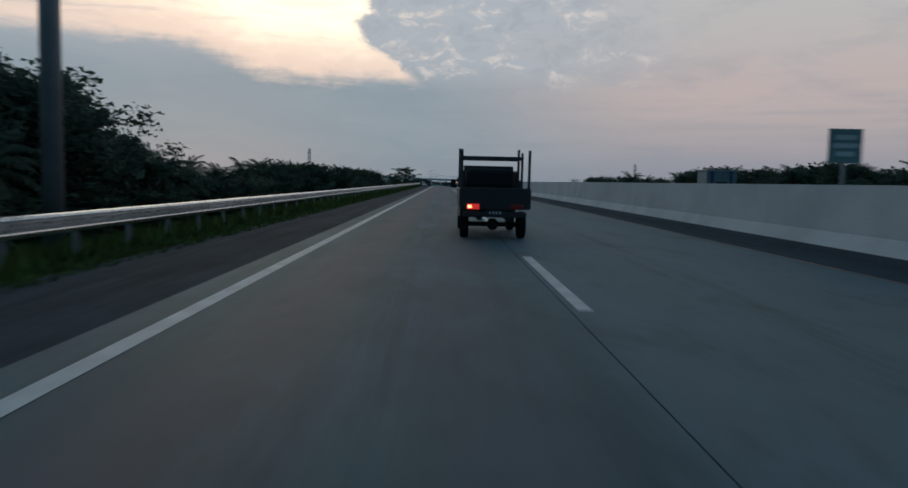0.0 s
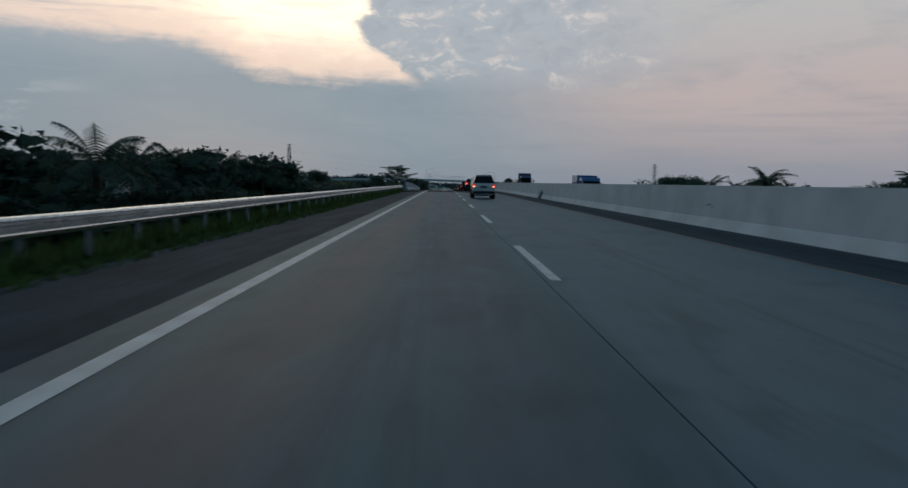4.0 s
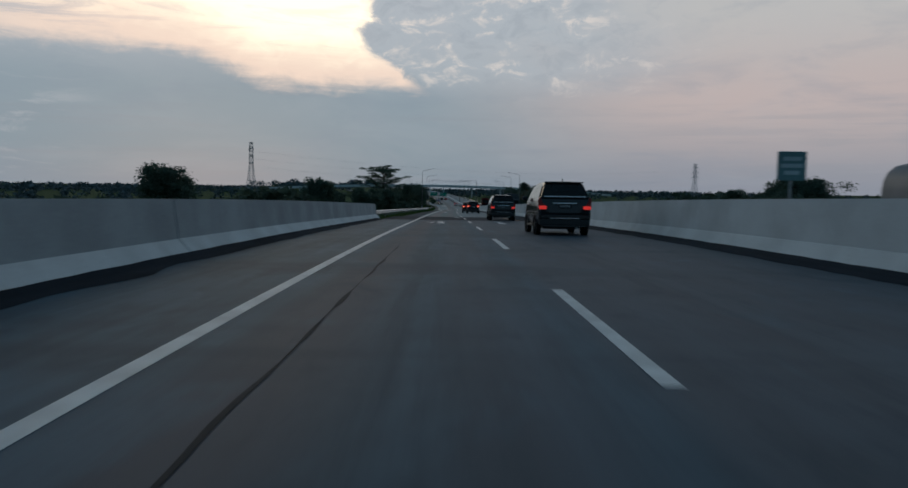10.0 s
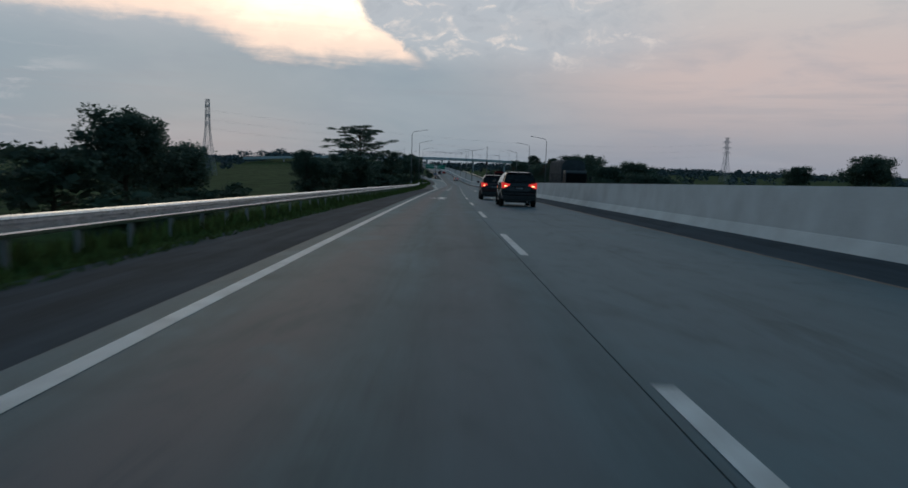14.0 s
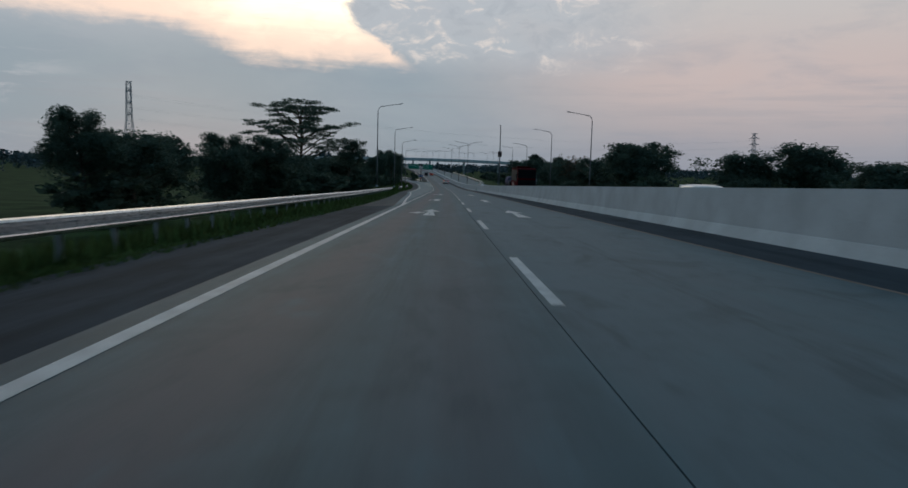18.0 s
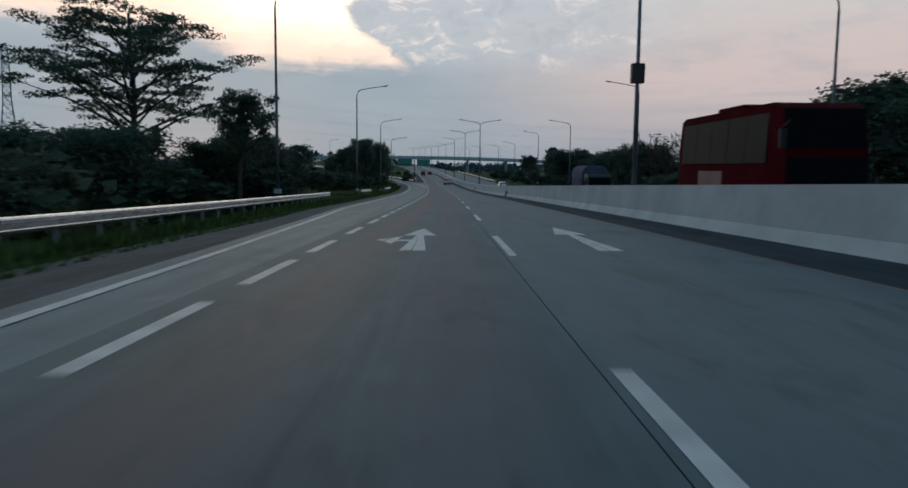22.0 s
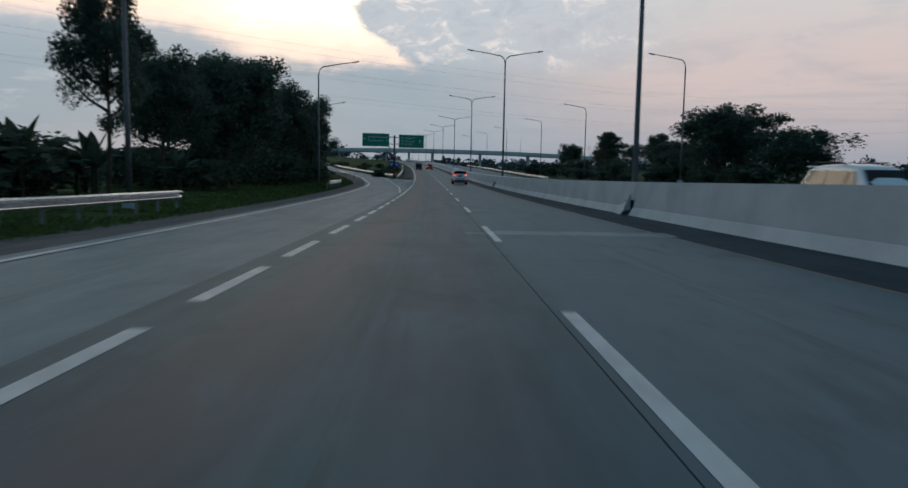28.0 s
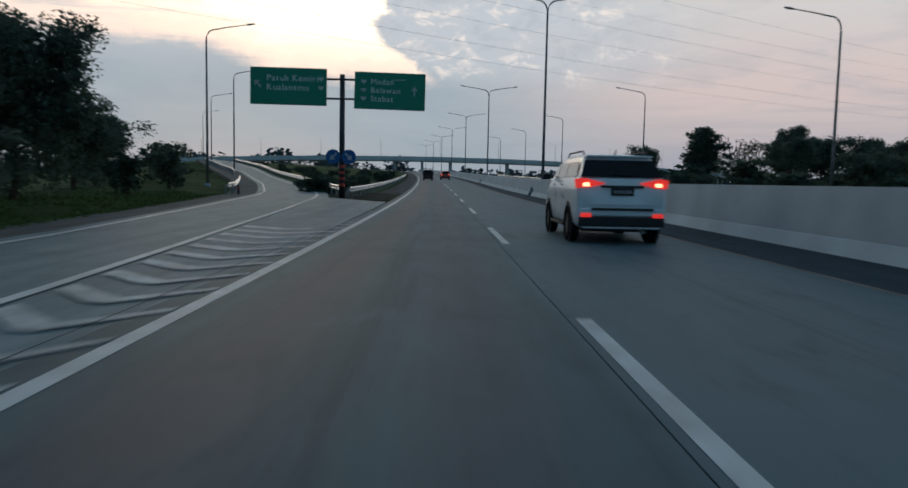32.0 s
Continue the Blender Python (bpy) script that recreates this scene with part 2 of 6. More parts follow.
CONCRETE = road_mat("concrete_paving", (0.080, 0.138, 0.156), (0.150, 0.126, 0.134), 0.32, 0.61, 45.0, 0.20, 0.0, (0.152, 0.208, 0.234))
RAMPC = road_mat("pale_concrete_paving", (0.172, 0.242, 0.264), (0.160, 0.206, 0.226), 0.24, 0.60, 45.0, 0.18)
DECKC = road_mat("bridge_concrete_paving", (0.066, 0.110, 0.141), (0.112, 0.098, 0.108), 0.36, 0.64, 45.0, 0.13, 0.5, (0.112, 0.112, 0.126))
ASPHALT = road_mat("asphalt", (0.020, 0.027, 0.036), (0.025, 0.031, 0.039), 0.25, 0.9, 45.0, 0.12)
SHOULDER = road_mat("shoulder_asphalt", (0.046, 0.061, 0.074), (0.044, 0.056, 0.067), 0.5, 0.85, 14, 0.08)
GRAVEL = road_mat("loose_gravel", (0.115, 0.115, 0.112), (0.12, 0.118, 0.115), 0.35, 0.9, 16, 0.2)
PAINT = mat("worn_white_road_paint", (0.60, 0.62, 0.62), 0.55, vary=0.22, grain=18, blot=2.5, bump=0.2)
FADED = mat("faded_road_paint", (0.48, 0.52, 0.53), 0.6, vary=0.4, grain=9, blot=1.6, bump=0.2)
ORANGE = mat("faded_orange_road_paint", (0.36, 0.19, 0.10), 0.65, vary=0.3, grain=10, blot=1.5)
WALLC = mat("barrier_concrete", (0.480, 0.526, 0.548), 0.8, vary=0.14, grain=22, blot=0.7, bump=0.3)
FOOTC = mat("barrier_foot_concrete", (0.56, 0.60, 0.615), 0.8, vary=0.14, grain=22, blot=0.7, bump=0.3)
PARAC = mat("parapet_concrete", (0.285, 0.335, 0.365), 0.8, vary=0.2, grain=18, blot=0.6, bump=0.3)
STEEL = mat("galvanised_steel", (0.66, 0.68, 0.70), 0.30, metal=0.85, vary=0.12, grain=14, blot=1.0, bump=0.05)
POST = mat("dull_galvanised_post", (0.36, 0.37, 0.37), 0.6, metal=0.4, vary=0.2)
POLE = mat("grey_pole_steel", (0.16, 0.17, 0.18), 0.5, metal=0.5, vary=0.12, grain=8)
LAMPGREY = mat("lamp_head_grey", (0.22, 0.23, 0.24), 0.5, metal=0.2)
GREEN = mat("green_sign_sheet", (0.010, 0.27, 0.165), 0.45, vary=0.08, grain=6)
WHITE = mat("white_sign_letters", (0.86, 0.88, 0.86), 0.5, vary=0.05)
BLUE = mat("blue_sign_sheet", (0.02, 0.12, 0.36), 0.45, vary=0.08)
REDP = mat("red_white_marker", (0.5, 0.05, 0.03), 0.5)
DARKP = mat("dark_pole_paint", (0.035, 0.038, 0.042), 0.5, vary=0.2)
GRASS = mat("rough_grass_ground", (0.056, 0.088, 0.036), 1.0, vary=0.5, grain=9, blot=0.25, bump=0.6)
BLADE = mat("grass_blades", (0.082, 0.128, 0.044), 0.9, vary=0.3, spread=0.35, bump=0, thin=0.3)
LEAF = mat("dark_leaves", (0.088, 0.132, 0.100), 0.7, vary=0.18, spread=0.22, bump=0, thin=0.4)
LEAF2 = mat("olive_leaves", (0.092, 0.130, 0.094), 0.7, vary=0.18, spread=0.22, bump=0, thin=0.45)
FROND = mat("palm_fronds", (0.060, 0.094, 0.062), 0.7, vary=0.3, spread=0.3, bump=0, thin=0.3)
BARK = mat("grey_brown_bark", (0.085, 0.07, 0.055), 0.9, vary=0.35, grain=12, bump=0.5)
# distance haze is put into this colour: paler and bluer than near leaves
FAR = mat("haze_tinted_foliage", (0.10, 0.135, 0.145), 0.9, vary=0.3, spread=0.3, bump=0)
WOODS = mat("scrub_foliage", (0.066, 0.098, 0.070), 0.85, vary=0.14, spread=0.16, bump=0, thin=0.15)

# ---------- building helpers ----------


def mesh_of(name, verts, faces, material, smooth=False):
    me = bpy.data.meshes.new(name)
    me.from_pydata([tuple(v) for v in verts], [], faces)
    me.materials.append(material)
    if smooth:
        me.polygons.foreach_set("use_smooth", [True] * len(me.polygons))
    me.update()
    return me


def thing(name, m, label, category, group="", kind=""):
    ob = new(name)
    ob.empty_display_size = 0.3
    ob.matrix_basis = m
    return tagged(ob, label, category, group, kind)


def part(name, bm, material, parent, label="", smooth=False):
    me = bm
    if isinstance(bm, bmesh.types.BMesh):
        me = bpy.data.meshes.new(name)
        bm.to_mesh(me)
        bm.free()
    if not me.materials:
        me.materials.append(material)
    if smooth:
        me.polygons.foreach_set("use_smooth", [True] * len(me.polygons))
    ob = new(name, me)
    ob.parent = parent
    if label:
        ob["label"] = label
    return ob


def soften(ob, width=0.02, seg=2, angle=35):
    md = ob.modifiers.new("bevel", "BEVEL")
    md.width, md.segments, md.limit_method, md.angle_limit = width, seg, "ANGLE", radians(angle)
    ob.data.polygons.foreach_set("use_smooth", [True] * len(ob.data.polygons))
    try:
        ob.data.set_sharp_from_angle(angle=radians(40))
    except AttributeError:
        pass
    return ob


def box(bm, cx, cy, cz, sx, sy, sz, turn=None):
    m = Matrix.Translation((cx, cy, cz))
    if turn is not None:
        m = m @ turn
    bmesh.ops.create_cube(bm, size=1, matrix=m @ Matrix.Diagonal((sx, sy, sz, 1)))
    return bm


def tube(bm, pts, radii, sides=8, cap=True):
    """A tapered tube along points."""
    pts = [Vector(p) for p in pts]
    rings = []
    for i, p in enumerate(pts):
        d = (pts[min(i + 1, len(pts) - 1)] - pts[max(i - 1, 0)]).normalized()
        a = d.orthogonal().normalized() if abs(d.z) > 0.95 else d.cross(Vector((0, 0, 1))).normalized()
        b = d.cross(a)
        r = radii[i] if isinstance(radii, (list, tuple)) else radii
        rings.append([bm.verts.new(p + (a * math.cos(k * math.tau / sides) + b * math.sin(k * math.tau / sides)) * r) for k in range(sides)])
    for ra, rb in zip(rings, rings[1:]):
        for k in range(sides):
            bm.faces.new((ra[k], ra[(k + 1) % sides], rb[(k + 1) % sides], rb[k]))
    if cap:
        bm.faces.new(rings[0][::-1])
        bm.faces.new(rings[-1])
    return bm


def B():
    return bmesh.new()


def along(name, s0, s1, profile, material, parent=None, ds=5.0, closed=False, caps=True, z=0.0, smooth=False):
    """A profile of (x, z), or a function of s that gives one, drawn along the road from s0 to s1."""
    n = max(1, int(math.ceil((s1 - s0) / ds)))
    verts, faces, co = [], [], []
    k = 0
    for i in range(n + 1):
        s = s0 + (s1 - s0) * i / n
        pr = profile(s) if callable(profile) else profile
        k = len(pr)
        for x, h in pr:
            verts.append(R(s, x, h + z))
            co.append((x, s, h))
    for i in range(n):
        for j in range(k if closed else k - 1):
            a, b = i * k + j, i * k + (j + 1) % k
            faces.append((a, b, b + k, a + k))
    if closed and caps:
        faces.append(tuple(range(k))[::-1])
        faces.append(tuple(n * k + j for j in range(k)))
    me = mesh_of(name, verts, faces, material, smooth)
    at = me.attributes.new("along", "FLOAT_VECTOR", "POINT")
    at.data.foreach_set("vector", [c for p in co for c in p])
    bm = B()
    bm.from_mesh(me)
    bmesh.ops.recalc_face_normals(bm, faces=bm.faces)
    bm.to_mesh(me)
    bm.free()
    ob = new(name, me)
    if parent is not None:
        ob.parent = parent
    return ob


def slab(x0, x1, top=0.0, thick=0.25):
    return [(x0, top), (x1, top), (x1, top - thick), (x0, top - thick)]

# ---------- ground ----------
VERGE = [(-100, -2.6), (365, -2.6), (385, -2.9), (424, -4.2), (436, -4.9), (470, -5.5), (560, -6.4), (605, -7.6), (626, -9.8), (640, -11.5), (655, -15), (670, -19.5), (700, -30), (760, -49), (900, -88), (2000, -300)]
FLAT = axis(490).z - 1.8
OUTER = [(365, 0), (385, -0.8), (410, -1.65), (424, -2.3), (436, -3.0), (470, -3.4), (560, -4.1), (590, -4.7), (605, -5.5), (626, -7.8), (638, -9.0), (645, -10.6), (655, -13), (670, -17.5), (685, -22), (700, -27.5), (760, -46.5), (860, -76)]
INNER = [(560, 0.0), (575, -0.45), (590, -1.2), (600, -1.95), (608, -2.65), (618, -3.4), (632, -4.6), (640, -5.7), (650, -8.6), (675, -16.6), (700, -24), (760, -42.5), (860, -72)]
RISE = [(600, 0.0), (640, 0.1), (670, 0.7), (700, 1.5), (760, 2.7), (860, 3.6)]


def land(s, x):
    """Height of the land against the road."""
    deep = axis(s).z
    plain = (deep - 1.9 if s < 490 else FLAT) + 0.7 * noise.noise((s / 60, x / 60, 0)) + 5 * noise.noise((s / 500, x / 500, 3)) * min(1, abs(x) / 400)
    v = blend(s, VERGE)
    if x < v:
        d = v - x
        bank = -0.16 - 0.05 * d if s < 480 else -0.12 + 0.02 * d
        reach = 5.0 if s < 470 else 16.0
        k = min(1.0, max(0.0, (d - (1.6 if s < 470 else 9.0)) / reach))
        z = bank * (1 - k) + (plain - deep) * k
        z += 0.12 * noise.noise((s / 3, x / 2, 7)) * min(1, d)
        if s > 630:
            z += (blend(s, RISE) - 0.1) * max(0.0, 1 - d / 16)
    elif x > 22.5:
        d = x - 22.5
        k = min(1.0, d / 14)
        z = -0.25 * (1 - k) + (plain - deep) * k
    elif s > 632 and blend(s, INNER) + 0.7 < x < -2.3:
        # planted wedge between the ramp and the motorway
        z = -0.14 + (blend(s, RISE) - 0.05) * (-2.3 - x) / (-3.0 - blend(s, INNER))
    else:
        z = -0.7
    if s < 240 and s > 178:
        z -= 5.0 * max(0.0, 1 - abs(s - 209) / 31) ** 0.5
    return z


_xs = [-3400, -1800, -900, -500, -300, -190, -120, -85, -60, -45, -34, -26, -21, -17.5, -14.5, -12.5, -11, -9.8, -8.6, -7.5, -6.5, -5.6, -4.7, -3.9, -3.2, -2.7, -2.3, 0, 4, 9, 14, 20, 22.4, 24, 27, 31, 37, 46, 60, 85, 130, 200, 320, 550, 1000, 1900, 3400]
_ss = [-900, -400, -200] + [-100 + 7.5 * i for i in range(160)] + [1150, 1250, 1380, 1600, 2000, 2700, 3800]
_v, _f = [], []
for _s in _ss:
    for _x in _xs:
        _v.append(R(_s, _x, land(_s, _x)))
for _i in range(len(_ss) - 1):
    for _j in range(len(_xs) - 1):
        _a = _i * len(_xs) + _j
        _f.append((_a, _a + 1, _a + 1 + len(_xs), _a + len(_xs)))
tagged(new("ground", mesh_of("ground", _v, _f, GRASS, True)), "rough green grass and low fields beside the motorway", "ground", kind="structure")

# ---------- paving ----------

def paving(name, s0, s1, prof, material, label):
    return tagged(along(name, s0, s1, prof, material, closed=True), label, "road", kind="structure")


# the median's near side draws closer to the lanes along the way
NEAR = [(-100, 0.0), (300, 0.0), (370, -0.27), (523, -0.66), (600, -0.72), (2000, -0.72)]
for _s0, _s1, _e in ((-80, 161.2, -0.46), (253.0, 1150, -0.38)):
    paving("road", _s0, _s1, slab(_e, 3.444), CONCRETE, "grey concrete motorway lane with worn wheel tracks")
    paving("road", _s0, _s1, lambda s: slab(3.456, 8.31 + blend(s, NEAR) * 0.8), CONCRETE, "grey concrete motorway lane beside the median")
for _s0, _s1 in ((161.2, 183.6), (236.4, 253.0)):
    paving("road", _s0 + 0.004, _s1 - 0.004, slab(-2.7, 9.3, -0.006), ASPHALT, "dark asphalt patch across the motorway by the bridge")
paving("road", 183.6, 236.4, slab(-3.0, 9.3, 0.0, 0.9), DECKC, "stained grey concrete bridge deck")
for _s0, _s1, _e in ((-80, 161.2, -0.465), (253.0, 365, -0.385)):
    paving("shoulder", _s0, _s1, [(_e, -0.012), (-2.75, -0.11), (-2.75, -0.4), (_e, -0.4)], SHOULDER, "dark asphalt hard shoulder")
for _s0, _s1 in ((-80, 161.2), (253.0, 1150)):
    paving("median_strip", _s0, _s1, lambda s: [(x + blend(s, NEAR) * (0.8 if x < 8.4 else 1.0), z) for x, z in ((8.315, -0.012), (9.0, 0.03), (9.62, 0.15), (9.62, -0.3), (8.315, -0.3))], SHOULDER, "dark asphalt strip at the foot of the median barrier")

for _s0, _s1 in ((161.2, 183.6), (236.4, 253.0)):
    paving("median_strip", _s0, _s1, [(8.75, -0.002), (9.05, 0.03), (9.62, 0.15), (9.62, -0.3), (8.75, -0.3)], ASPHALT, "dark asphalt strip at the foot of the median barrier")


def exit_lane(s):
    o = blend(s, OUTER)
    r = blend(s, RISE)
    i = -0.385 if s < 632 else blend(s, INNER) + 0.6
    return [(o - 0.4, -0.02 + r), (min(i, 5), -0.008 + r), (i, -0.3 + r), (o - 0.4, -0.3 + r)]


def exit_shoulder(s):
    o = blend(s, OUTER) - 0.405
    r = blend(s, RISE)
    v = blend(s, VERGE) - 0.4
    return [(v, -0.12 + r), (o, -0.025 + r), (o, -0.4 + r), (v, -0.5 + r)]


paving("exit_lane", 367, 632, exit_lane, RAMPC, "pale concrete exit lane widening beside the motorway")
paving("exit_ramp", 632, 860, exit_lane, RAMPC, "pale concrete exit ramp curving up and away")
paving("shoulder", 365, 860, exit_shoulder, GRAVEL, "grey gravel shoulder along the exit lane")
paving("shoulder", 646, 1150, [(-0.385, -0.012), (-2.4, -0.07), (-2.4, -0.4), (-0.385, -0.4)], SHOULDER, "dark asphalt hard shoulder past the gore")
paving("gore_apron", 632.004, 646, lambda s: [(min(-0.39, blend(s, INNER) + 0.604), -0.03 + blend(s, RISE) * 0.5), (-0.39, -0.03), (-0.39, -0.45), (min(-0.39, blend(s, INNER) + 0.604), -0.45)], mat("dark_earth", (0.040, 0.046, 0.036), 0.95, vary=0.4, grain=6, blot=0.8, bump=0.5), "dark bare earth round the nose of the gore")
paving("road", -80, 1150, slab(10.9, 22.6, -0.05), CONCRETE, "grey concrete carriageway of the oncoming traffic")

# ---------- road markings ----------
marks = thing("road_marking", Matrix(), "worn white and orange road markings on concrete", "road marking", kind="structure")


def line(name, s0, s1, xf, width, material, ds=5.0, z=0.004):
    def prof(s):
        x = xf(s) if callable(xf) else xf
        r = z + (blend(s, RISE) if x < -0.2 else 0) - (0.012 if x < -0.2 and s > 380 else 0)
        return [(x - width / 2, r), (x + width / 2, r)]
    return along(name, s0, s1, prof, material, marks, ds)


line("edge_line", -80, 372, 0.0, 0.17, PAINT)
line("edge_line", 559.6, 1100, 0.0, 0.17, PAINT)
line("edge_line", 365, 860, lambda s: blend(s, OUTER) + 0.05, 0.16, PAINT, z=0.006)
line("edge_line", 569, 760, lambda s: blend(s, INNER) - 0.1, 0.16, PAINT, z=0.018)
for _a, _b in ((-80, 161), (253.2, 1100)):
    line("median_line", _a, _b, lambda s: 8.24 + blend(s, NEAR) * 0.8, 0.10, mat("worn_orange_trace", (0.27, 0.20, 0.16), 0.7, vary=0.3, grain=10, blot=1.5))
line("median_line", 161.4, 183.4, 7.85, 0.12, ORANGE, z=0.003)
line("median_line", 236.6, 252.9, 7.35, 0.12, ORANGE, z=0.003)
for _k in range(-3, 84):
    _s = 11.9 + 13.0 * _k
    line("lane_dash", _s - 5, _s, 3.6, 0.145, PAINT, 2.5)
_at = (372.6, 387.0, 404.6, 423.2, 440.9, 459.1, 476.5, 497.0, 517.9, 536.2, 558.7)
for _a, _b in zip(_at, _at[1:]):
    _n = round((_b - _a) / 4.25)
    for _k in range(_n):
        _s = _a + 4.25 * _k if _k < _n - 1 or _n < 3 else (_a + 4.25 * (_k - 1) + _b) / 2
        line("exit_dash", _s - 2.9, _s, 0.0, 0.17, PAINT, 2.9)

line("exit_dash", 555.8, 558.7, 0.0, 0.17, PAINT, 2.9)


def arrow(s, x, turn, length=7.1, head=2.95, worn=False):
    """A flat painted arrow: shaft with a worn seam, head, and a branch to the left where turn is set."""
    bm = B()

    def poly(pts):
        bm.faces.new([bm.verts.new(R(s + v, x + u, 0.005)) for u, v in pts])
    neck = length - head
    poly([(-0.25, 0), (-0.035, 0.02), (-0.015, 1.6), (-0.03, neck - 1.0), (-0.085, neck), (-0.17, neck * 0.5)])
    poly([(-0.015, 0.0), (0.25, 0), (0.17, neck * 0.5), (0.085, neck), (-0.08, neck), (-0.02, neck - 1.0), (-0.003, 1.6)])
    if worn:
        poly([(-0.30, neck + 0.5), (0.30, neck + 0.45), (0.22, neck + 1.0), (-0.22, neck + 0.95)])
        poly([(-0.10, neck + 1.6), (0.13, neck + 1.7), (0.11, neck + 2.4), (-0.08, neck + 2.3)])
    else:
        poly([(-0.40, neck + 0.01), (0.39, neck + 0.01), (0.0, length)])
    if turn:
        poly([(-0.135, 2.35), (-0.12, 2.75), (-0.47, 2.70), (-0.48, 2.32)])
        poly([(-0.50, 1.55), (-0.41, 3.9), (-0.60, 3.3), (-0.72, 2.2)])
        poly([(-0.75, 2.3), (-0.64, 3.2), (-0.93, 2.6)])
    bmesh.ops.recalc_face_normals(bm, faces=bm.faces)
    return part("arrow", bm, PAINT, marks)


for _s in (226.2, 303.6, 353.0, 379.0, 410.7):
    arrow(_s, 1.8, True, worn=_s < 230)
    if _s < 230:
        arrow(_s + 0.7, 5.44, False, 7.4, 3.0, worn=True)
    else:
        arrow(_s + 0.3, 5.57, False, 7.9, 3.25)
# chevrons of the gore, pointing at the traffic, and a crack along it
for _k in range(36):
    _s = 571.3 + _k * 1.3
    _w = -blend(_s + 0.4, INNER)
    if _s > 617 or _w < 0.4:
        continue
    _a = min(0.78, 0.62 * _w)
    _t = 0.34 + 0.05 * noise.noise((_s, 0, 0))
    _m = -0.48 * _w
    bm = B()
    for _q in ([(_a, -_w + 0.06), (_a + _t * 1.25, -_w + 0.06), (_t * 1.5, _m - 0.1 * _w), (_t, _m), (0.0, _m), (0.06, _m - 0.12 * _w)], [(0.0, _m), (_t, _m), (_a * 1.1 + _t * 0.75, -0.11), (_a * 1.1 + 0.08, -0.11)]):
        bm.faces.new([bm.verts.new(R(_s + a, b, 0.012)) for a, b in _q])
    bmesh.ops.recalc_face_normals(bm, faces=bm.faces)
    part("gore_bar", bm, FADED, marks)
tagged(along("road_crack", 186.5, 203, lambda s: [(0.93 + 0.05 * noise.noise((s / 1.5, 1, 0)), 0.004), (0.955 + 0.06 * noise.noise((s / 1.2, 1.5, 0)), 0.004)], mat("joint_tar", (0.02, 0.022, 0.025), 0.8), ds=0.5), "dark crack along the bridge deck", "road", kind="structure")
tagged(along("road_joint", 572, 618, lambda s: [(-0.52 + 0.02 * noise.noise((s / 2, 1, 0)), 0.015), (-0.505 + 0.02 * noise.noise((s / 2, 1, 0)), 0.015)], mat("joint_tar", (0.02, 0.022, 0.025), 0.8), ds=1.0), "dark joint in the gore paving", "road", kind="structure")

# ---------- median barrier, broken at the lamp posts ----------


def barrier_profile(s):
    half = [(0.272, -0.05), (0.272, 0.41), (0.16, 1.30)]
    high = blend(s, [(200, 0.0), (250, 0.05), (320, 0.03), (520, -0.04)])
    return [(9.95 + blend(s, NEAR) - a, z + (high if z > 1 else 0)) for a, z in half] + [(9.95 + a, z + (high if z > 1 else 0)) for a, z in reversed(half)]


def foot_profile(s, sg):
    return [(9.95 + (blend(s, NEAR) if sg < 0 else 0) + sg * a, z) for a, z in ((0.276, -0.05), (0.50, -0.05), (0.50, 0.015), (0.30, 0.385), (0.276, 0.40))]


# near-black, paints the shade under the curled ends of the foot
CURLSHADE = mat("painted_curl_shade", (0.035, 0.036, 0.038), 0.9, vary=0.3)
MEDIAN_POSTS = [540.3 + 52.1 * k for k in range(9)]
_curls = [131.5, 244.7, 477.2, 537.0] + [s - 2.0 for s in MEDIAN_POSTS[1:]]
_cuts = sorted([-80, -20, 62, 183, 300, 347, 424] + _curls)
_open = set(_curls)
barrier = thing("median_barrier", Matrix(), "weathered grey concrete median barrier with sloped foot", "barrier", kind="structure")
_ends = _cuts + [1000]
for _a, _b in zip(_ends, _ends[1:]):
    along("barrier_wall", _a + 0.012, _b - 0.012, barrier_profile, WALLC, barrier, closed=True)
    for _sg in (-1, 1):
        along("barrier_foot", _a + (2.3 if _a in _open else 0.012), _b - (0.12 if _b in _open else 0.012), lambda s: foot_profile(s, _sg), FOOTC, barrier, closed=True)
        if _a in _open:
            # the first stretch of foot curls up from the road like the tip of a ski
            along("foot_flare", _a + 0.1, _a + 2.3, lambda s: [(x + _sg * 0.04 * max(0.0, (_a + 2.3 - s) / 2.2) ** 2, z + (0.46 if z > 0.1 else 0.34) * max(0.0, (_a + 2.3 - s) / 2.2) ** 2.6) for x, z in foot_profile(s, _sg)], FOOTC, barrier, ds=0.22, closed=True)
            # dark strip on the wall stands for the shade beneath the curl
            along("drain_slot", _a - 0.1, _a + 1.0, lambda s: [(9.95 + (blend(s, NEAR) if _sg < 0 else 0) + _sg * a, z) for a, z in ((0.270, -0.04), (0.30, -0.04), (0.30, 0.36), (0.262, 0.64), (0.225, 0.64))], CURLSHADE, barrier, ds=0.2, closed=True)

# bridge parapet on the outside
parapet = thing("bridge_parapet", Matrix(), "grey concrete bridge parapet with kerb foot", "parapet", kind="structure")


def parapet_profile(s):
    return [(-2.78, -0.02), (-2.80, 0.10), (-3.02, 0.34), (-3.12, 1.1), (-3.36, 1.1), (-3.40, -0.3), (-2.78, -0.3)]


